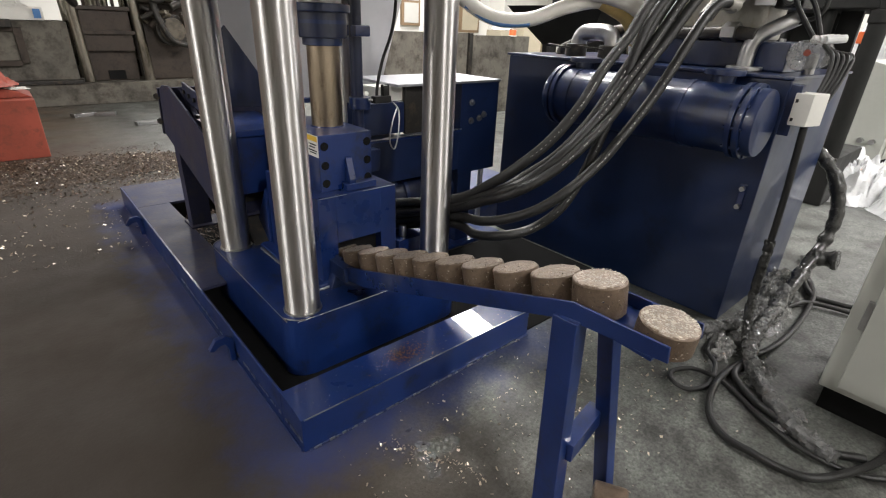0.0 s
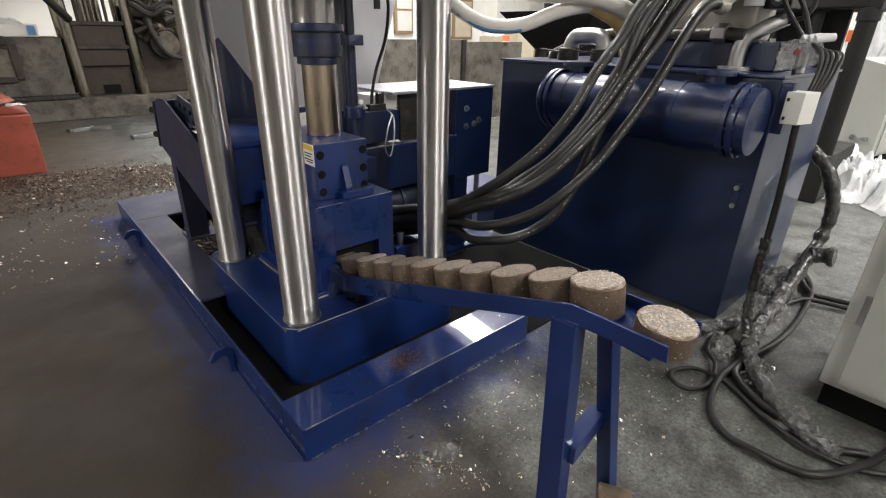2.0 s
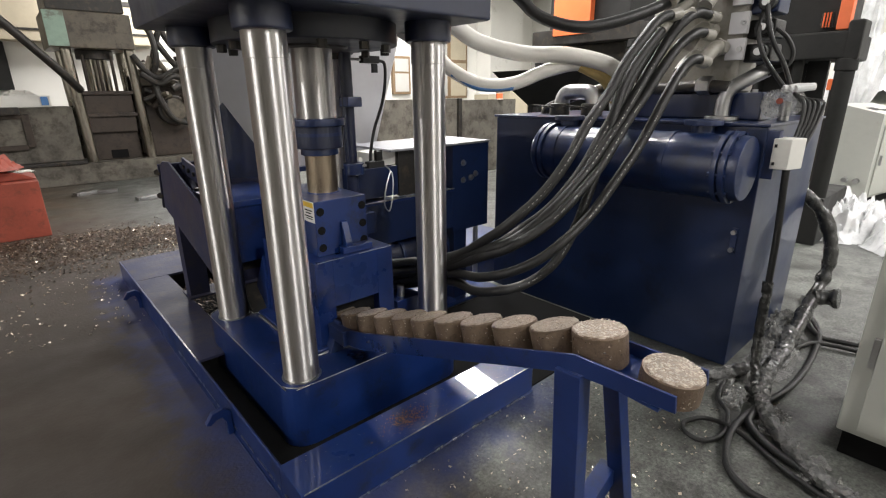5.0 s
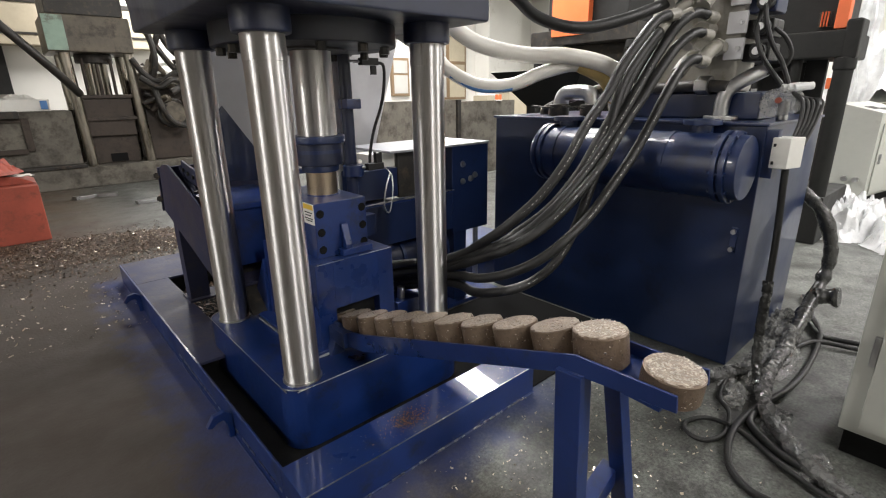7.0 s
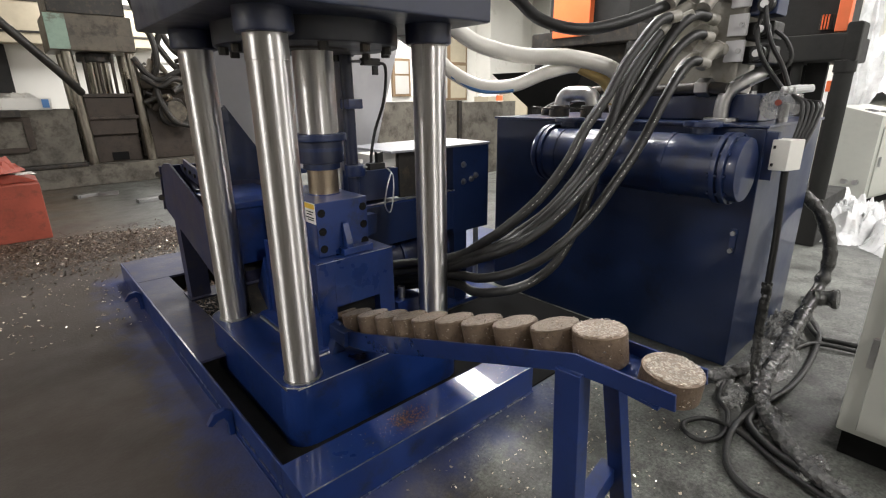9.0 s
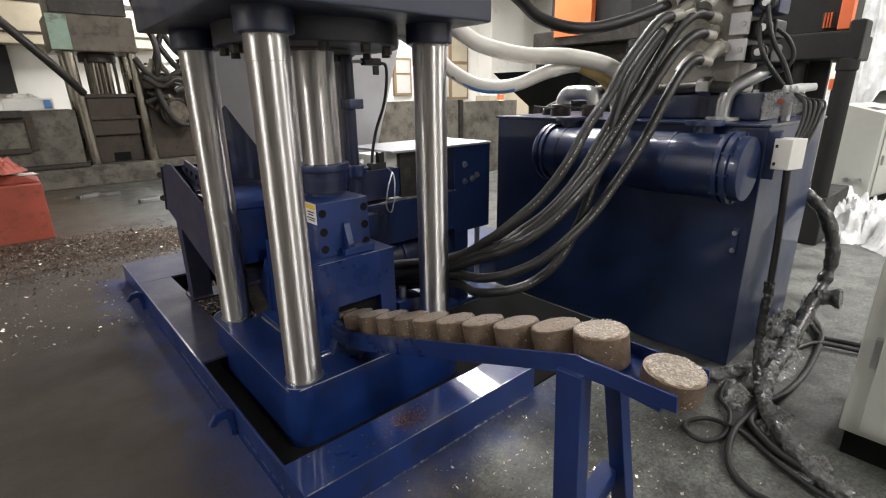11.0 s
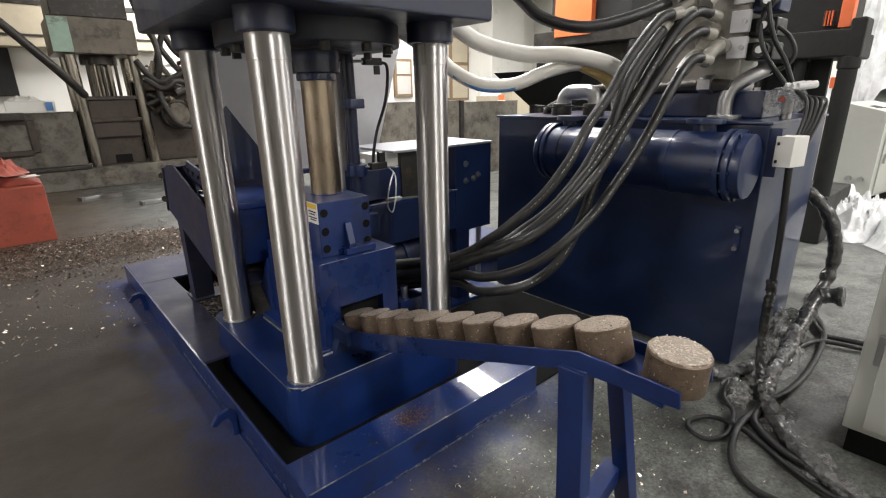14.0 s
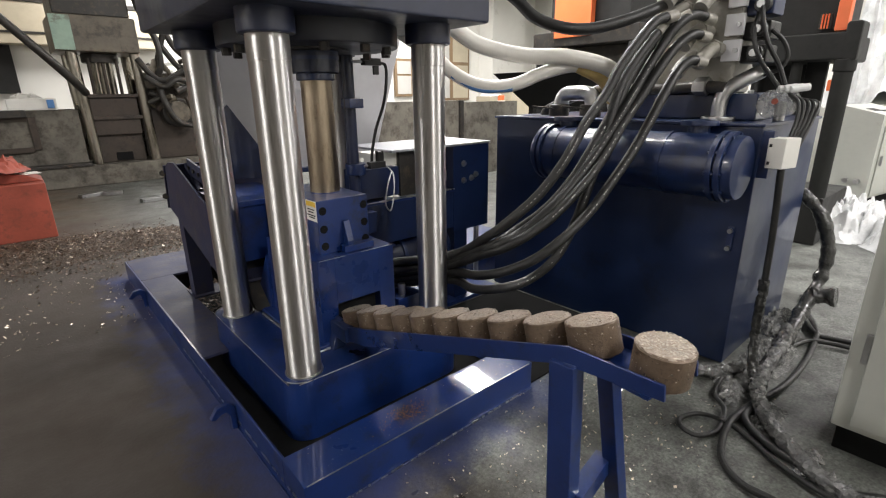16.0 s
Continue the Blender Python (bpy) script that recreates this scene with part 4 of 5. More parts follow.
# hoses
HOSES = [
    [(2.00, -0.13, 1.74), (1.88, -0.10, 1.71), (1.76, -0.08, 1.61), (1.66, -0.06, 1.50), (1.58, -0.05, 1.39), (1.46, -0.03, 1.26), (1.34, -0.02, 1.11), (1.24, 0.03, 0.97), (1.14, 0.10, 0.86), (1.09, 0.21, 0.76), (1.07, 0.44, 0.62), (0.85, 0.75, 0.55)],
    [(2.24, -0.21, 1.73), (2.12, -0.17, 1.75), (2.02, -0.14, 1.70), (1.96, -0.11, 1.62), (1.86, -0.09, 1.50), (1.76, -0.08, 1.38), (1.64, -0.06, 1.23), (1.49, -0.03, 1.06), (1.33, 0.01, 0.91), (1.21, 0.09, 0.79), (1.10, 0.17, 0.72), (1.07, 0.46, 0.58), (0.85, 0.75, 0.50)],
    [(2.21, -0.21, 1.65), (2.11, -0.18, 1.66), (2.00, -0.15, 1.60), (1.90, -0.13, 1.50), (1.80, -0.11, 1.38), (1.69, -0.09, 1.26), (1.54, -0.07, 1.08), (1.38, -0.04, 0.94), (1.25, 0.02, 0.82), (1.12, 0.11, 0.73), (1.08, 0.25, 0.66), (1.07, 0.46, 0.56), (0.88, 0.78, 0.46)],
    [(2.18, -0.22, 1.53), (2.09, -0.19, 1.54), (2.01, -0.17, 1.49), (1.89, -0.17, 1.38), (1.81, -0.16, 1.27), (1.71, -0.14, 1.13), (1.57, -0.12, 0.99), (1.44, -0.10, 0.87), (1.29, -0.07, 0.77), (1.19, -0.00, 0.68), (1.12, 0.11, 0.61), (1.08, 0.25, 0.56), (1.07, 0.46, 0.52), (0.88, 0.80, 0.42)],
    [(1.98, -0.09, 1.71), (1.85, -0.06, 1.58), (1.74, -0.04, 1.45), (1.67, -0.04, 1.32), (1.60, -0.04, 1.15), (1.54, -0.03, 0.99), (1.45, -0.02, 0.80), (1.35, 0.01, 0.64), (1.25, 0.08, 0.54), (1.11, 0.13, 0.52), (1.08, 0.28, 0.48), (1.07, 0.46, 0.48), (0.90, 0.80, 0.40)],
    [(2.09, -0.16, 1.75), (2.03, -0.10, 1.71), (1.91, -0.07, 1.62), (1.79, -0.05, 1.48), (1.71, -0.04, 1.35), (1.59, -0.02, 1.19), (1.46, 0.00, 1.03), (1.33, 0.05, 0.89), (1.22, 0.13, 0.79), (1.10, 0.19, 0.72), (1.07, 0.46, 0.60), (0.85, 0.80, 0.50)]]
for pts in HOSES:
    h = thing("hydraulic_hose", "black rubber high pressure hose from manifold to press", "hose", "press hoses")
    part("hose_body", tube(pts, 0.023, 14, 14), RUBBER, h)
    a, b = Vector(pts[0]), Vector(pts[1])
    part("ferrule", cyl(a, a + (b - a).normalized() * 0.06, 0.027, seg=18, bevel=0.003), CAST, h)
    # pale lettering along the hose, as short bars
    line = spline(pts, 14)
    rp = random.Random(int(pts[0][2] * 1000))
    k = int(len(line) * rp.uniform(0.3, 0.45))
    end = k + 46
    while k < min(len(line) - 2, end):
        p, q = line[k], line[k + 1]
        o = Vector((-0.5, -0.75, 0.42)).normalized() * 0.0212
        part("print_bar", beam(p + o, p + o + (q - p) * rp.uniform(0.25, 0.9), 0.0042, 0.006, bevel=0), PRINT, h)
        k += rp.choice((1, 1, 1, 2, 2, 5))
th = thing("hydraulic_hose", "thick black rubber hose sagging from the press head", "hose", "press hoses")
part("hose_body", tube([(0.95, 0.9, 2.3), (1.3, 0.62, 2.02), (1.48, 0.44, 1.85), (1.55, 0.33, 1.74), (1.68, 0.19, 1.69), (1.90, 0.09, 1.73), (2.22, 0.0, 1.84), (2.4, -0.05, 1.94)], 0.028, 16, 12), RUBBER, th)
for r, lab, pts in ((0.039, "wide milky white suction hose", [(1.0, 0.85, 1.9), (1.18, 0.67, 1.76), (1.23, 0.60, 1.71), (1.35, 0.53, 1.63), (1.54, 0.41, 1.58), (1.70, 0.26, 1.57), (1.85, 0.12, 1.52), (1.95, 0.07, 1.43), (2.06, 0.12, 1.33), (2.18, 0.2, 1.24)]),
                    (0.034, "white hose with a blue stripe and yellowed end", [(1.05, 0.9, 1.75), (1.24, 0.75, 1.59), (1.29, 0.67, 1.51), (1.38, 0.56, 1.44), (1.51, 0.45, 1.44), (1.65, 0.35, 1.50), (1.78, 0.24, 1.53), (1.88, 0.15, 1.46), (1.97, 0.14, 1.36), (2.15, 0.22, 1.24)])):
    h = thing("suction_hose", lab, "hose")
    part("hose_body", tube(pts, r, 18, 12), WHITE_HOSE, h)
    if r < 0.036:
        part("yellow_end", tube(pts[6:9], r + 0.0015, 18, 8), AMBER, h)
        part("blue_stripe", tube([Vector(p) + Vector((-0.012, -0.014, -0.021)) for p in pts[2:5]], 0.012, 10, 10), HOSE_BLUE, h)

# added black sheet: darkens the floor where shade lies below the hoses
shade_ob = part("floor_shade", box(1.215, 2.1, 0.02, 0.97, 0.001, 0.012, 0.003), BLACK_AND_SHADE, None)
tagged(shade_ob, "black sheet standing in for the shade between press and tank", "mat")
skid = thing("blue_skid", "glossy blue steel skid box behind the pusher unit", "skid")
part("skid_body", box(2.08, 2.75, 1.27, 2.0, 0.0, 0.2, 0.01), BLUE, skid)
part("skid_lid", box(2.14, 2.69, 1.33, 1.94, 0.2, 0.215, 0.004), BLUE, skid)

# floor cables, flattened coils
for r, zz, pts in ((0.0145, 0.016, [(3.2, -0.64), (3.08, -0.72), (2.86, -0.8), (2.65, -0.83), (2.33, -0.85), (2.06, -0.84), (1.85, -0.79), (1.64, -0.77), (1.47, -0.79), (1.34, -0.84), (1.26, -0.93), (1.25, -1.02), (1.27, -1.12), (1.31, -1.21), (1.45, -1.29), (1.61, -1.34), (1.85, -1.38)]),
                   (0.0105, 0.012, [(2.0, -0.6), (1.79, -0.64), (1.68, -0.72), (1.53, -0.75), (1.42, -0.71), (1.42, -0.64), (1.50, -0.61), (1.58, -0.66), (1.59, -0.76), (1.57, -0.85), (1.48, -0.99), (1.42, -1.14), (1.45, -1.27), (1.51, -1.37), (1.7, -1.5)]),
                   (0.014, 0.015, [(3.47, -0.58), (3.12, -0.67), (2.85, -0.79), (2.86, -0.87), (2.91, -1.1)]),
                   (0.013, 0.014, [(2.3, -0.7), (2.62, -0.76), (2.74, -0.84), (2.83, -1.1)])):
    c = thing("floor_cable", "black rubber cable looped on the concrete floor", "cable", "floor cables")
    part("cable_run", tube([(x, y, zz + 0.006 * (i % 3)) for i, (x, y) in enumerate(pts)], r, 10, 10), RUBBER, c)
wc = thing("wrapped_cable", "dark cable bundle wrapped in torn clear film", "cable")
part("cable_run", tube([(3.2, -0.38, 0.78), (3.15, -0.45, 0.81), (3.15, -0.54, 0.77), (3.15, -0.65, 0.65), (3.13, -0.72, 0.46), (3.08, -0.72, 0.28), (2.9, -0.71, 0.16), (2.57, -0.72, 0.06), (2.4, -0.72, 0.05)], 0.036, 16, 12, wobble=0.55), FILM_DARK, wc)
part("cable_branch", tube([(2.98, -0.72, 0.2), (3.0, -0.77, 0.21), (3.0, -0.83, 0.22)], 0.046, 14, 10, wobble=0.7), FILM_DARK, wc)


def crinkle_tube(points, r, seed, seg=22, n=22):
    """A cable wrapped in film: a round run with sharp small folds."""
    b = tube(points, r, seg, n)
    b.normal_update()
    for v in b.verts:
        c = v.co
        f = abs(noise.noise(c * 26 + Vector((seed, 0, 0)))) * 0.9 + abs(noise.noise(c * 70)) * 0.6 - 0.35
        v.co = c + v.normal * r * f * 0.75
    for v in b.verts:
        v.co.z = max(v.co.z, 0.002)
    return b


def crumple(cx_, cy_, sx, sy, h, seed, res=58):
    """A heap of crushed film resting on the floor."""
    b = bmesh.new()
    rows_ = []
    for i in range(res):
        row = []
        for j in range(res):
            u, v = i / (res - 1) * 2 - 1, j / (res - 1) * 2 - 1
            d = max(0.0, 1 - (u * u + v * v) ** 0.5 * (1 + 0.25 * noise.noise(Vector((u * 2, v * 2, seed)))))
            n = abs(noise.noise(Vector((u * 3.1, v * 3.1, seed + 5)))) + 0.6 * abs(noise.noise(Vector((u * 8, v * 8, seed + 9)))) + 0.35 * abs(noise.noise(Vector((u * 19, v * 19, seed + 1))))
            z = h * min(1, d * 2.2) * (0.45 + 0.6 * n)
            row.append(b.verts.new((cx_ + u * sx + 0.03 * noise.noise(Vector((u * 7, v * 7, seed))), cy_ + v * sy + 0.03 * noise.noise(Vector((u * 7, v * 7, seed + 3))), max(0.004, z))))
        rows_.append(row)
    for i in range(res - 1):
        for j in range(res - 1):
            q = (rows_[i][j], rows_[i + 1][j], rows_[i + 1][j + 1], rows_[i][j + 1])
            if max(v.co.z for v in q) > 0.005:
                b.faces.new(q)
    bmesh.ops.delete(b, geom=[v for v in b.verts if not v.link_faces], context="VERTS")
    return b


for lab, r, mt, pts in (("cable bundle in shiny crinkled film trailing over the concrete", 0.03, FILM_GREY, [(2.62, -0.70, 0.1), (2.45, -0.73, 0.075), (2.27, -0.735, 0.06), (2.1, -0.745, 0.05), (1.94, -0.775, 0.04), (1.82, -0.82, 0.036), (1.73, -0.875, 0.036), (1.6, -0.985, 0.034), (1.5, -1.1, 0.034), (1.45, -1.23, 0.034)]),
                        ("grey film-wrapped tube lying beside the tank", 0.027, FILM_GREY, [(1.9, -0.46, 0.034), (1.95, -0.56, 0.034), (2.02, -0.6, 0.034), (2.12, -0.64, 0.034), (2.26, -0.68, 0.036), (2.42, -0.69, 0.04)]),
                        ("grey film-wrapped cable hanging down the tank", 0.021, FILM_DARK, [(2.175, -0.655, 0.5), (2.165, -0.66, 0.36), (2.13, -0.675, 0.16), (2.03, -0.72, 0.05), (1.88, -0.785, 0.036)])):
    wr_ = thing("wrapped_cable", lab, "cable", "wrapped cables")
    part("film_wrap", crinkle_tube(pts, r, len(pts)), mt, wr_)
    # loose folds of film standing off the wrap
    rf = random.Random(int(r * 1000) + len(pts))
    line = spline(pts, 10)
    for _ in range(22):
        p = line[rf.randrange(2, len(line) - 2)]
        b = bmesh.new()
        q = [b.verts.new(p + Vector((rf.uniform(-0.028, 0.028), rf.uniform(-0.028, 0.028), rf.uniform(0.012, 0.045)))) for _k in range(4)]
        b.faces.new(q[:3])
        b.faces.new((q[0], q[2], q[3]))
        bmesh.ops.solidify(b, geom=b.faces[:], thickness=0.0008)
        part("film_fold", b, FILM, wr_, smooth=False)

for cx_, cy_, sx, sy, h, seed, mt in ((2.36, -0.7, 0.36, 0.11, 0.085, 2, FILM), (2.8, -0.62, 0.3, 0.12, 0.11, 3, FILM), (1.86, -0.69, 0.1, 0.05, 0.05, 6, FILM), (2.05, -0.6, 0.14, 0.04, 0.04, 21, FILM), (1.8, -0.87, 0.13, 0.05, 0.035, 4, FILM), (1.58, -1.06, 0.12, 0.04, 0.03, 23, FILM), (5.75, -0.35, 0.55, 0.5, 0.42, 7, PLASTIC), (5.5, -0.95, 0.5, 0.4, 0.35, 11, PLASTIC), (6.3, -0.1, 0.5, 0.4, 0.4, 13, PLASTIC)):
    o = part("plastic_film", crumple(cx_, cy_, sx, sy, h, seed), mt, None)
    tagged(o, "crumpled clear packing film heaped on the floor", "packing film", "packing film heaps")

# ---- cabinets ----
def cabinet(name, label, x0, x1, y0, y1, z0, z1, knobs):
    c = thing(name, label, "cabinet")
    part("plinth", box(x0 + 0.02, x1 - 0.02, y0 + 0.02, y1 - 0.02, 0, z0, 0.002), BLACK_AND_SHADE, c)
    part("shell", box(x0, x1, y0, y1, z0, z1, 0.006), CABINET, c)
    d = part("door", box(x0 - 0.016, x0 - 0.001, y0 + 0.03, y1 - 0.06, z0 + 0.03, z1 - 0.04, 0.004), CABINET, c)
    for y, z in knobs:
        part("knob", cyl((x0 - 0.002, y, z), (x0 - 0.05, y, z), 0.02, seg=16, bevel=0.004), STEEL, c)
    part("hinge", box(x0 - 0.02, x0 - 0.002, y1 - 0.06, y1 - 0.04, z0 + 0.3, z0 + 0.42, 0.003), STEEL, d)
    return c


cabinet("control_cabinet", "pale grey electric control cabinet on a black plinth", 1.76, 2.3, -1.9, -1.075, 0.11, 1.18, [])
cb = thing("control_desk", "pale grey control desk with a sloping top and papers on it", "cabinet", at=(7.25, -0.28, 0, 0, 0, -9.8))
part("plinth", box(0.02, 0.88, 0.02, 0.43, 0, 0.1, 0.002), BLACK_AND_SHADE, cb)
part("shell", prism([(0, 0.1), (0.45, 0.1), (0.45, 1.215), (0, 1.105)], "x", 0, 0.9, 0.006), CABINET, cb)
dd = part("door", box(0.1, 0.82, -0.016, -0.001, 0.13, 0.98, 0.004), CABINET, cb)
part("door_handle", box(0.14, 0.16, -0.04, -0.016, 0.5, 0.62, 0.004), STEEL, dd)
for y in (0.225, 0.105):
    part("knob", cyl((-0.001, y, 0.31), (-0.05, y, 0.31), 0.032, seg=18, bevel=0.006), STEEL, cb)
for k, (px, py) in enumerate(((0.15, 0.14), (0.32, 0.06), (0.4, 0.25))):
    part("paper_sheet", prism([(py, 1.108 + 0.2444 * py), (py + 0.1, 1.108 + 0.2444 * (py + 0.1)), (py + 0.1, 1.111 + 0.2444 * (py + 0.1)), (py, 1.111 + 0.2444 * py)], "x", px, px + 0.2), INK if k < 2 else WHITE_PAINT, cb)

# ---- far side of the hall ----
crate = thing("red_crate", "red painted steel box beside the metal chips", "box")
part("crate_body", box(-1.3, -0.3, 5.2, 5.9, 0, 0.58, 0.012), RED, crate)
part("crate_cover", prism([(-1.3, 0.585), (-0.3, 0.585), (-0.45, 0.66), (-0.75, 0.7), (-0.9, 0.63), (-1.3, 0.68)], "y", 5.35, 5.85, 0.006), RED, crate)
lump = part("red_cloth", crumple(-0.72, 5.5, 0.34, 0.28, 0.2, 61, 30), RED, None)
lump.location.z = 0.69
tagged(lump, "faded red cloth heaped on the red steel box", "cloth")
rag = part("white_scrap", crumple(-0.42, 5.42, 0.12, 0.05, 0.03, 63, 18), WHITE_PAINT, None)
rag.location.z = 0.655
tagged(rag, "torn white scrap on the red steel box", "scrap")
bench = thing("concrete_bench", "stained grey concrete machine foundation", "foundation")
part("bench_body", box(-3.2, 0.48, 8.95, 9.8, 0.33, 1.24, 0.02), GREY_WALL, bench)
part("bench_step", box(-3.2, 3.2, 8.75, 10.2, 0, 0.335, 0.02), GREY_WALL, bench)
part("bench_recess", box(-0.9, -0.2, 8.93, 8.953, 0.68, 1.1, 0.004), GREY_WALL, bench)
for q in ((-0.2, -0.1, 0.64, 1.14), (-0.9, -0.2, 0.6, 0.68), (-0.9, -0.2, 1.08, 1.14)):
    part("recess_edge", box(q[0], q[1], 8.9, 8.95, q[2], q[3], 0.006), RUST, bench)
part("bench_bracket", box(-1.0, -0.2, 8.8, 8.96, 1.14, 1.25, 0.01), DARK_STEEL, bench)
part("bench_rail", box(-3.2, 0.5, 8.72, 8.95, 0.335, 0.39, 0.01), DARK_STEEL, bench)
tool = thing("white_case", "white appliance case with a blue label on the foundation", "case")
part("case_body", box(-0.4, 0.22, 9.0, 9.3, 1.24, 1.42, 0.01), WHITE_PAINT, tool)
part("blue_label", box(0.1, 0.19, 8.985, 9.0, 1.27, 1.4, 0.002), HOSE_BLUE, tool)
cloth = part("cloth_heap", crumple(-0.15, 9.15, 0.2, 0.12, 0.1, 23, 16), WHITE_PAINT, None)
cloth.location.z = 1.42
tagged(cloth, "white rag on the white case", "rag")
fp = thing("old_press", "old greasy four column press with bare steel rods", "press")
for x in (0.52, 1.4):
    for y in (8.95, 9.75):
        part("column", cyl((x + 0.09, y, 0.335), (x + 0.04, y, 2.15), 0.075, seg=32), CHROME_OLD, fp)
part("head", box(0.36, 1.52, 8.8, 9.95, 2.13, 2.68, 0.03), GREASE, fp)
part("green_patch", box(0.352, 0.62, 8.79, 8.81, 2.15, 2.66, 0.006), GREEN, fp)
part("upper_frame", box(0.42, 1.46, 8.85, 9.9, 2.68, 3.6, 0.02), DARK_STEEL, fp)
part("head_flange", cyl((0.98, 9.3, 1.98), (0.98, 9.3, 2.13), 0.27, seg=32, bevel=0.02), DARK_STEEL, fp)
part("rod", cyl((0.98, 9.3, 1.3), (0.98, 9.3, 2.0), 0.17, seg=40), CHROME_OLD, fp)
part("slide_block", box(0.66, 1.36, 8.98, 9.65, 0.8, 1.42, 0.02), RUST, fp)
part("die_block", box(0.66, 1.36, 9.05, 9.6, 0.335, 0.82, 0.02), RUST, fp)
# black plate in place of the shaded slot
part("die_slot", box(0.9, 1.15, 9.035, 9.055, 0.36, 0.5, 0.004), BLACK_AND_SHADE, fp)
for k in range(5):
    part("guide_rod", cyl((0.78 + 0.1 * k, 9.1, 1.38), (0.78 + 0.1 * k, 9.1, 2.05), 0.025, seg=12), CHROME_OLD if k % 2 else RUST, fp)
for z, x0, x1 in ((1.42, 0.62, 1.4), (1.06, 0.6, 1.42)):
    part("slide_lip", box(x0, x1, 8.94, 9.0, z, z + 0.06, 0.01), RUST, fp)
part("pump", cyl((1.95, 8.8, 1.15), (1.95, 9.5, 1.15), 0.26, seg=28, bevel=0.03), DARK_STEEL, fp)
part("pump_face", cyl((1.95, 8.76, 1.15), (1.95, 8.8, 1.15), 0.2, seg=28, bevel=0.02), GREASE, fp)
part("side_tank", box(1.5, 2.6, 9.0, 9.8, 0.335, 1.75, 0.03), RUST, fp)
rk = random.Random(31)
for k in range(26):
    x, z = rk.uniform(1.55, 2.4), rk.uniform(1.2, 2.1)
    d = Vector((rk.uniform(-1, 1), -0.2, rk.uniform(-0.6, 0.6))).normalized() * rk.uniform(0.06, 0.2)
    p = Vector((x, 8.9 - rk.uniform(0, 0.15), z))
    part("pipe_fitting", cyl(p - d, p + d, rk.uniform(0.02, 0.06), seg=12, bevel=0.005), rk.choice((RUST, GREASE, DARK_STEEL, RUST)), fp)
for z in (1.62, 1.82, 1.95):
    part("pale_plate", box(1.72, 1.98, 8.82, 8.86, z, z + 0.05, 0.004), WHITE_PAINT, fp)
part("valve_body", box(1.5, 2.2, 8.9, 9.4, 1.55, 1.85, 0.05), GREASE, fp)
for k, pts in enumerate(([(1.5, 8.9, 3.4), (1.65, 8.85, 2.7), (1.95, 8.8, 2.1), (2.2, 8.9, 1.8)], [(1.6, 8.9, 3.4), (1.9, 8.8, 2.6), (2.1, 8.8, 2.2), (2.5, 8.9, 1.95)], [(1.95, 8.9, 3.4), (2.05, 8.8, 2.9), (1.85, 8.8, 2.3), (1.7, 8.9, 1.8)], [(1.45, 8.8, 2.05), (1.6, 8.75, 1.8), (1.8, 8.75, 1.7), (2.2, 8.8, 1.9)], [(1.55, 8.7, 3.0), (1.75, 8.7, 2.4), (1.78, 8.7, 2.0), (1.7, 8.8, 1.7)], [(1.5, 8.7, 1.75), (1.75, 8.65, 1.6), (2.0, 8.65, 1.72), (2.3, 8.8, 1.6)], [(1.7, 8.75, 1.6), (1.75, 8.7, 1.3), (1.9, 8.7, 1.0), (2.2, 8.8, 0.9)])):
    part("grease_hose", tube(pts, 0.05, 10, 8), DARK_STEEL, fp)
part("feed_arm", tube([(-0.9, 8.0, 3.2), (-0.216, 8.0, 2.43), (0.325, 8.1, 1.795), (0.6, 8.6, 1.5)], 0.06, 12, 4), DARK_STEEL, fp)
duct = tagged(part("wall_duct", box(-7.9, 2.5, 11.6, 12.0, 2.43, 3.25, 0.02), BEIGE, None), "beige sheet metal duct along the wall", "duct")
part("duct_seam", box(-7.9, 2.5, 11.585, 11.6, 2.62, 2.66, 0.002), DARK_STEEL, duct)
part("duct_edge", box(-7.9, 2.5, 11.585, 11.6, 3.18, 3.27, 0.004), DARK_STEEL, duct)
tagged(part("dark_doorway", box(-2.2, -0.09, 11.9, 12.0, 1.53, 2.42, 0.01), INK, None), "dark opening in the white wall", "doorway", kind="structure")

pw = thing("sheet_fence", "dull grey steel sheet partition", "partition")
for x0, x1, z in ((2.6, 3.7, 1.22), (3.72, 5.4, 1.3), (5.43, 6.9, 1.27)):
    part("sheet", box(x0, x1, 5.0, 5.03, 0.0, z, 0.004), GREY_WALL, pw)
part("post", box(5.38, 5.46, 4.95, 5.0, 0, 1.3, 0.004), DARK_STEEL, pw)
bc = thing("orange_beacon", "small orange warning beacon on the partition", "beacon")
part("beacon_cap", cyl((6.46, 5.015, 1.275), (6.46, 5.015, 1.37), 0.06, seg=20, bevel=0.01), ORANGE, bc)
part("beacon_foot", cyl((6.46, 5.015, 1.265), (6.46, 5.015, 1.28), 0.07, seg=20), WHITE_PAINT, bc)
for x0, x1, z0, z1 in ((9.1, 9.8, 1.35, 2.5), (10.6, 12.35, 1.2, 3.3)):
    w = tagged(thing("window_frame", "brown wooden window set in the white wall", "window"), kind="structure")
    part("wood_frame", box(x0, x1, 11.9, 12.0, z0, z1, 0.01), WOOD, w)
    n = max(1, round((x1 - x0) / 0.8))
    for k in range(n):
        wx = (x1 - x0) / n
        for a, b in ((z0 + 0.08, z0 + (z1 - z0) * 0.55), (z0 + (z1 - z0) * 0.6, z1 - 0.08)):
            part("pane", box(x0 + k * wx + 0.08, x0 + (k + 1) * wx - 0.08, 11.885, 11.9, a, b, 0.003), PANE if k % 2 == 0 else BEIGE, w)
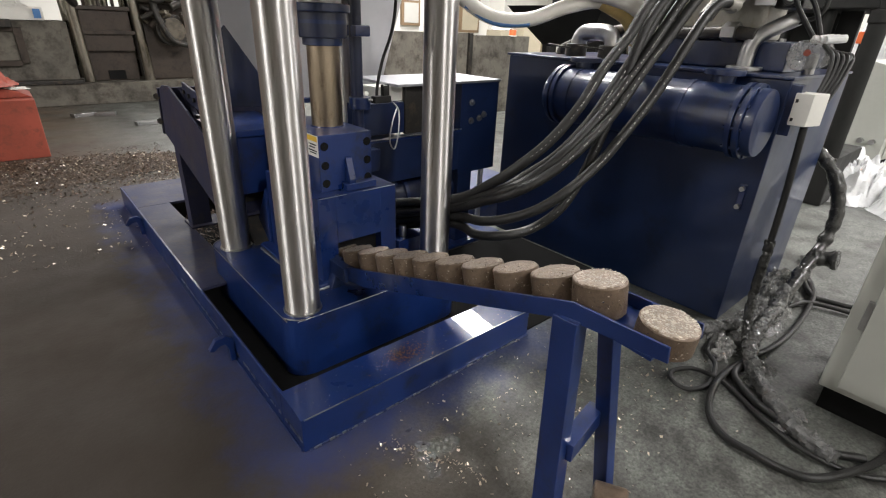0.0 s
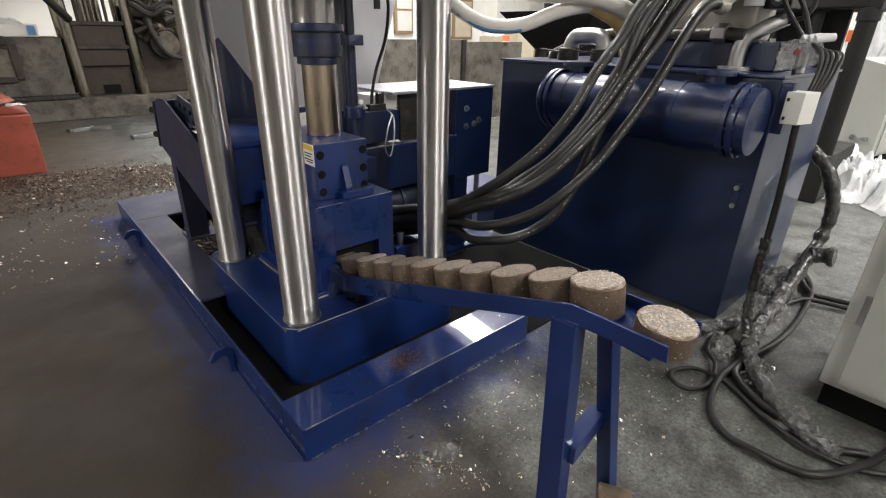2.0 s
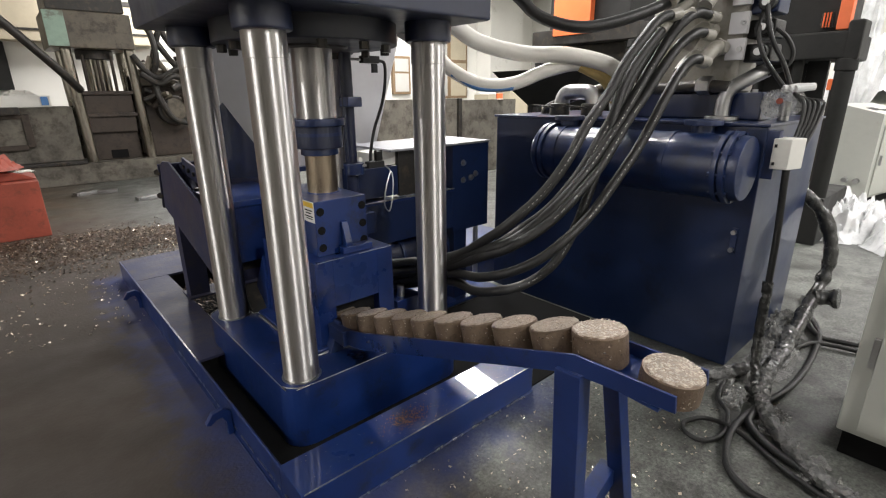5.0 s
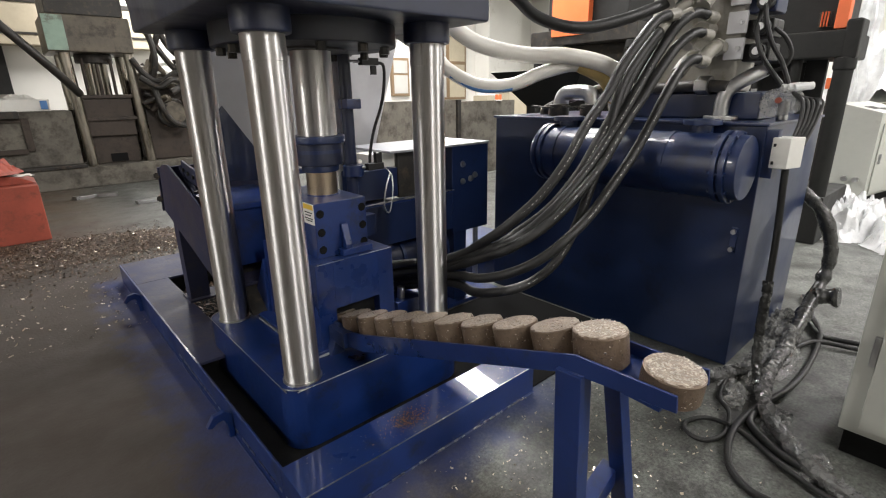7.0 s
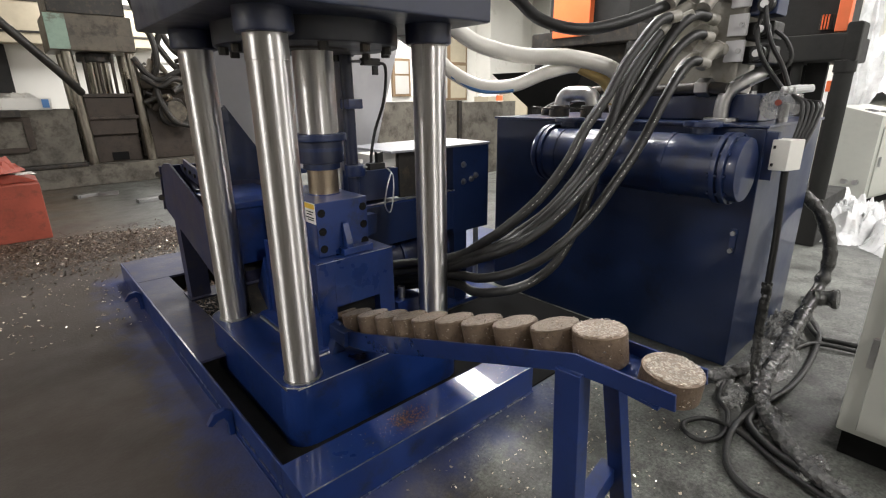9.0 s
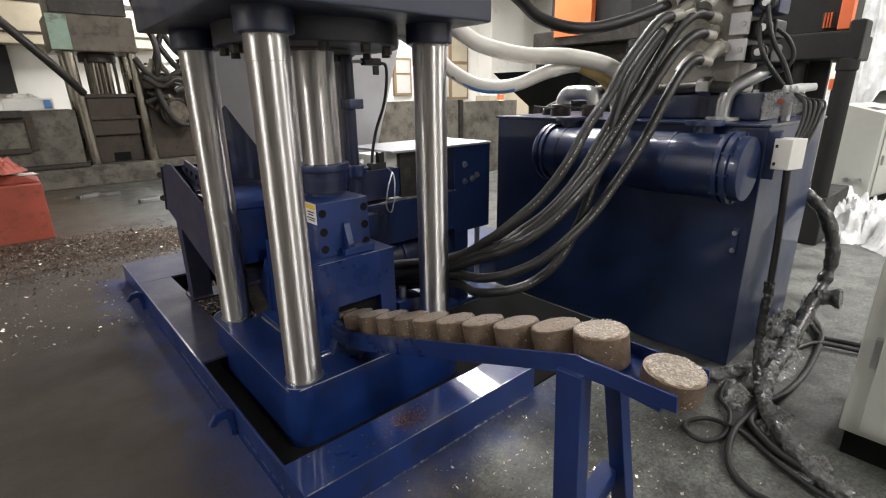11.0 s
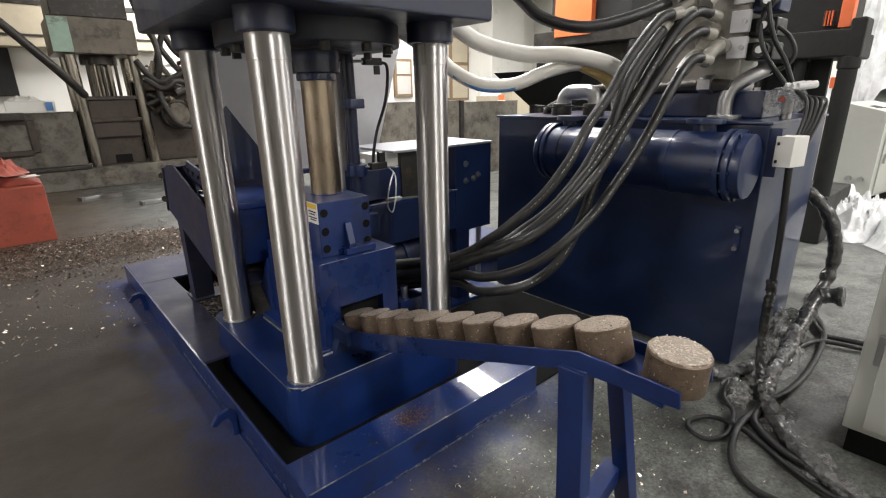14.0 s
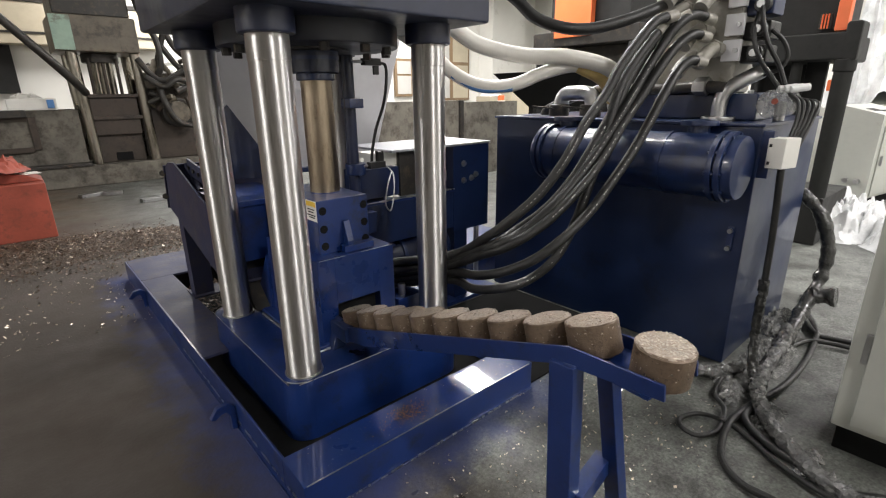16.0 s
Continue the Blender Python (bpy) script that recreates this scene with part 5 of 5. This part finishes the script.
tagged(part("pillar", box(12.9, 14.6, 11.3, 12.0, 0, 6.2, 0.02), PLASTER, None), "white plastered wall pillar", "pillar", kind="structure")
for k, (x, y, w, h) in enumerate(((7.2, 6.0, 0.5, 1.35), (8.0, 6.1, 0.6, 1.5), (8.8, 6.2, 0.5, 1.3))):
    b = thing("parts_rack", "cluttered rack with pale parts behind the partition", "rack", "racks behind partition")
    part("rack_frame", box(x, x + w, y, y + 0.4, 0, h, 0.01), BEIGE, b)
    part("rack_load", crumple(0, 0, w / 2, 0.2, 0.25, 40 + k, 14), WHITE_PAINT if k != 1 else STEEL, b).location = (x + w / 2, y + 0.2, h)


def black_press(name, label, x0, y0, y1, z_head, colour_y0, colour_y1, z_orange):
    p = thing(name, label, "press", "black presses")
    part("crosshead", box(x0, x0 + 0.9, y0, y1, z_head, z_head + 0.22, 0.02), DARK_STEEL, p)
    part("upper_head", box(x0 + 0.1, x0 + 0.8, y0 + 0.2, y1 - 0.25, z_head + 0.22, z_head + 1.4, 0.02), INK, p)
    part("orange_panel", box(x0 - 0.02, x0 + 0.09, colour_y0, colour_y1, z_orange, z_head + 1.5, 0.01), ORANGE, p)
    for y in (y0 + 0.09, y1 - 0.09):
        for x in (x0 + 0.1, x0 + 0.8):
            part("column", cyl((x, y, 0.3), (x, y, z_head), 0.07, seg=24), BLACK_COL, p)
            part("nut", cyl((x, y, z_head - 0.1), (x, y, z_head), 0.1, seg=20, bevel=0.01), INK, p)
    part("rear_panel", box(x0 + 0.72, x0 + 0.76, y0 + 0.1, y1 - 0.1, 0.4, z_head, 0.004), INK, p)
    part("bed", box(x0, x0 + 0.95, y0, y1, 0, 0.45, 0.02), INK, p)
    part("ram_block", box(x0 + 0.25, x0 + 0.65, y0 + 0.3, y1 - 0.35, z_head - 0.4, z_head, 0.02), DARK_STEEL, p)
    return p


black_press("forming_press", "black press with an orange front panel", 6.0, 2.2, 3.95, 2.05, 2.93, 3.55, 2.17)
np_ = thing("forming_press", "black column press with orange upper panel beside the control desk", "press", "black presses")
part("crosshead", box(4.95, 5.9, -0.22, 0.75, 1.64, 1.86, 0.02), INK, np_)
part("end_bracket", box(4.95, 5.2, -0.315, -0.2, 1.62, 1.94, 0.025), INK, np_)
part("upper_head", box(5.1, 5.8, -0.12, 0.6, 1.86, 3.1, 0.02), INK, np_)
part("orange_panel", box(4.98, 5.09, -0.2, -0.11, 1.87, 3.2, 0.01), ORANGE, np_)
part("grille", box(5.06, 5.08, -0.12, 0.02, 1.9, 2.02, 0.004), RUST, np_)
for k in range(6):
    part("grille_bar", box(5.045, 5.06, -0.115 + 0.022 * k, -0.105 + 0.022 * k, 1.9, 2.02, 0.002), ORANGE if k > 2 else INK, np_)
for x, y, r in ((5.02, -0.235, 0.07), (5.02, 0.62, 0.066), (5.8, 0.62, 0.066)):
    part("column", cyl((x, y, 0.3), (x, y, 1.66), r, seg=28), BLACK_COL, np_)
    part("nut", cyl((x, y, 1.54), (x, y, 1.64), r + 0.012, seg=20, bevel=0.01), INK, np_)
part("guard_panel", box(5.3, 5.36, -0.055, 0.11, 0.3, 1.66, 0.006), INK, np_)
part("guard_post", cyl((5.05, 0.12, 0.3), (5.05, 0.12, 1.66), 0.045, seg=20), BLACK_COL, np_)
part("rear_panel", box(5.75, 5.79, 0.06, 0.7, 0.4, 1.66, 0.004), INK, np_)
part("bed", box(4.95, 5.9, -0.31, 0.72, 0, 0.45, 0.02), INK, np_)
bx_ = thing("orange_lamp_box", "small orange box on a dark stand behind the black press", "box")
part("box_body", box(6.6, 6.72, 0.06, 0.2, 1.38, 1.5, 0.012), ORANGE, bx_)
part("box_stand", box(6.62, 6.7, 0.1, 0.17, 0, 1.38, 0.006), DARK_STEEL, bx_)
dk = thing("mould_hopper", "dark sheet metal hopper on a frame", "hopper")
part("hopper_shell", frustum(3.7, 4.2, 1.6, 2.1, 1.25, 3.5, 4.35, 1.35, 2.45, 1.6), INK, dk)
for x in (3.72, 4.28):
    for y in (1.52, 2.08):
        part("hopper_leg", box(x - 0.03, x + 0.03, y - 0.03, y + 0.03, 0, 1.27, 0.004), INK, dk)
for a_, b_ in (((3.6, 1.2, 0), (3.95, 1.5, 1.4)), ((3.75, 0.9, 0), (3.8, 1.25, 1.45)), ((4.2, 1.1, 0), (4.05, 1.3, 1.5)), ((4.3, 1.55, 1.0), (4.25, 0.85, 1.42))):
    part("strut", beam(a_, b_, 0.05, 0.05), GREASE, dk)
for cx_, cy_, z in ((9.3, 0.12, 1.15), (9.2, -1.15, 1.3)):
    o = part("wrapped_bale", crumple(0, 0, 0.7, 0.7, 1.0, 50 + cy_, 22), PLASTIC, None)
    o.location = (cx_, cy_, z)
    tagged(o, "pale bale wrapped in crumpled clear film", "bale", "wrapped bales")
    tagged(part("pallet_box", box(cx_ - 0.6, cx_ + 0.6, cy_ - 0.55, cy_ + 0.55, 0, z, 0.02), PLASTER, None), "pale cardboard box under wrapped goods", "box")
strip = bmesh.new()
grid = [[strip.verts.new((8.05 + 0.05 * noise.noise(Vector((i * 0.9, j * 0.25, 2))), 0.06 + 0.025 * i + 0.03 * noise.noise(Vector((3, j * 0.4, i * 0.1))), 0.03 + 0.085 * j)) for i in range(10)] for j in range(41)]
for j in range(40):
    for i in range(9):
        strip.faces.new((grid[j][i], grid[j][i + 1], grid[j + 1][i + 1], grid[j + 1][i]))
bmesh.ops.solidify(strip, geom=strip.faces[:], thickness=0.003)
tagged(part("film_curtain", strip, PLASTIC, None), "clear film strip hanging beside the press", "film strip")

# ---- metal chips ----
def pile(r):
    x = r.uniform(-1.4, 0.75)
    y = r.gauss(4.35 - 0.25 * x, 0.42)
    lump = max(0, 0.10 * math.exp(-((y - 4.5 + 0.25 * x) / 0.32) ** 2)) * (0.6 + 0.8 * noise.noise(Vector((x * 2.2, y * 2.2, 3))))
    inside = max(0.0, 1 - (((x + 0.4) / 1.5) ** 2 + ((y - 4.5) / 0.62) ** 2) ** 0.5)
    return x, y, 0.002 + 0.032 * min(1.0, 2.2 * inside) + max(0, lump) * 0.4 * r.random()


dirt = part("swarf_mound", crumple(-0.4, 4.5, 1.5, 0.62, 0.03, 81, 90), SWARF, None)
tagged(dirt, "low mound of brown oily swarf dirt on the floor", "swarf", kind="stuff")
heap = part("chip_heap", chips(8000, pile, 0.0095, 5), CHIP_DARK, None)
tagged(heap, "heap of brown oily metal chips on the floor", "metal chips", kind="stuff")
heap2 = part("chip_heap", chips(1500, pile, 0.0085, 6), CHIP, None)
tagged(heap2, "bright curled metal chips among the brown ones", "metal chips", kind="stuff")
tagged(part("chip_litter", chips(420, lambda r: (r.uniform(-1.2, 0.0), r.uniform(2.2, 4.2), 0.002), 0.009, 8), CHIP, None), "scattered bright metal chips on the floor", "metal chips", kind="stuff")
tagged(part("chip_litter", chips(520, lambda r: (min(2.6, max(0.1, r.gauss(1.0, 0.5))), r.gauss(-0.42, 0.2), 0.002), 0.005, 9), CHIP, None), "fine bright chips on the floor before the press", "metal chips", kind="stuff")
tagged(part("chip_litter", chips(420, lambda r: (r.gauss(0.5, 0.06), min(0.165, max(0.01, r.gauss(0.085, 0.03))), 0.146 + 0.069 * 0.085), 0.0027, 10), CHIP_RUST, None), "rust brown chips on the front beam", "metal chips", kind="stuff")
tagged(part("chip_litter", chips(900, lambda r: (r.uniform(0.22, 0.6), r.uniform(1.45, 2.55), 0.022 + 0.03 * r.random()), 0.011, 12), CHIP_DARK, None), "oily chips lying in the press pit", "metal chips", kind="stuff")
# slivers scattered along the wet streak to give its winding glints
tagged(part("chip_litter", chips(150, lambda r: (lambda t: (0.34 + 0.16 * (t - 0.5) + r.gauss(0, 0.025), -0.27 - 0.3 * (t - 0.4) + r.gauss(0, 0.03), 0.002))(r.random()), 0.0042, 17), CHIP, None), "bright slivers standing in for glints on a spilt oil streak", "metal chips", kind="stuff")
for x, y, l, a in ((0.3, 7.65, 0.35, 20), (0.55, 7.6, 0.25, -15), (0.9, 6.6, 0.32, 8)):
    o = part("steel_offcut", box(-l / 2, l / 2, -0.06, 0.06, 0, 0.05, 0.005), STEEL, None)
    o.matrix_basis = pose(x, y, 0.001, 0, 0, a)
    tagged(o, "rusty steel offcut lying on the concrete floor", "offcut", "steel offcuts")


def motions():
    rx, ry = 0.599, 0.818
    rows = [(0, 1.462), (1, 1.451), (2, 1.426), (3, 1.352), (3.5, 1.328), (4.2, 1.312), (6.5, 1.249), (7, 1.23), (7.5, 1.216), (8.5, 1.203), (8.8, 1.21), (9, 1.238), (9.2, 1.298), (9.45, 1.355), (9.9, 1.37), (10.5, 1.22), (11, 1.105), (11.3, 1.095), (11.85, 1.095), (12, 1.154), (12.2, 1.269), (12.4, 1.384), (12.6, 1.485), (12.8, 1.579), (13, 1.622), (13.2, 1.625), (16, 1.625)]
    walk(ram, [(t, pose(rx, ry, z)) for t, z in rows])
    after = START[1:-1] + [START[-1] - 0.006]
    for ob, y0, y1 in zip(briqs, START, after):
        y1 = y1 + 0.008 if y1 > -0.8 else y1
        rest = on_chute(y1)
        if -0.8 < y1 < -0.6:
            rest = pose(XC, -0.694, 0.842, -16, 0, 0)
        rows = [(0, on_chute(y0)), (11.3, on_chute(y0))]
        for k, t in ((0.15, 11.4), (0.47, 11.5), (0.78, 11.6), (0.94, 11.7), (1.0, 11.85)):
            rows.append((t, on_chute(y0 + (y1 - y0) * k)))
        if y1 < -0.8:
            rows[-4:] = [(11.5, pose(XC, -0.783, 0.859, 0, 0, 0)), (11.6, pose(XC, -0.844, 0.840, 4, 0, 0)), (11.7, pose(XC, -0.885, 0.823, 9, 0, 0)), (11.85, pose(XC, -0.890, 0.845, 4, 0, 0))]
            walk(ob, rows + [(16, pose(XC, -0.890, 0.845, 4, 0, 0))])
        else:
            rows[-1] = (11.85, rest)
            walk(ob, rows + [(16, rest)])
    y0 = START[-1]
    walk(briqs[-1], [(0, on_chute(y0)), (11.3, on_chute(y0)), (11.4, on_chute(y0 - 0.006)), (11.5, pose(XC, -0.942, 0.826, 18, 0, 0)), (11.6, pose(XC, -1.01, 0.805, 32, 0, 3)),
                     (11.7, pose(XC, -1.07, 0.68, 78, 0, 8)), (11.8, pose(XC, -1.14, 0.40, 90, 0, 10)), (11.9, pose(XC, -1.2, 0.07, 90, 0, 12)), (12.2, pose(XC + 0.03, -1.26, 0.07, 90, 0, 14)), (16, pose(XC + 0.03, -1.26, 0.07, 90, 0, 14))])


motions()
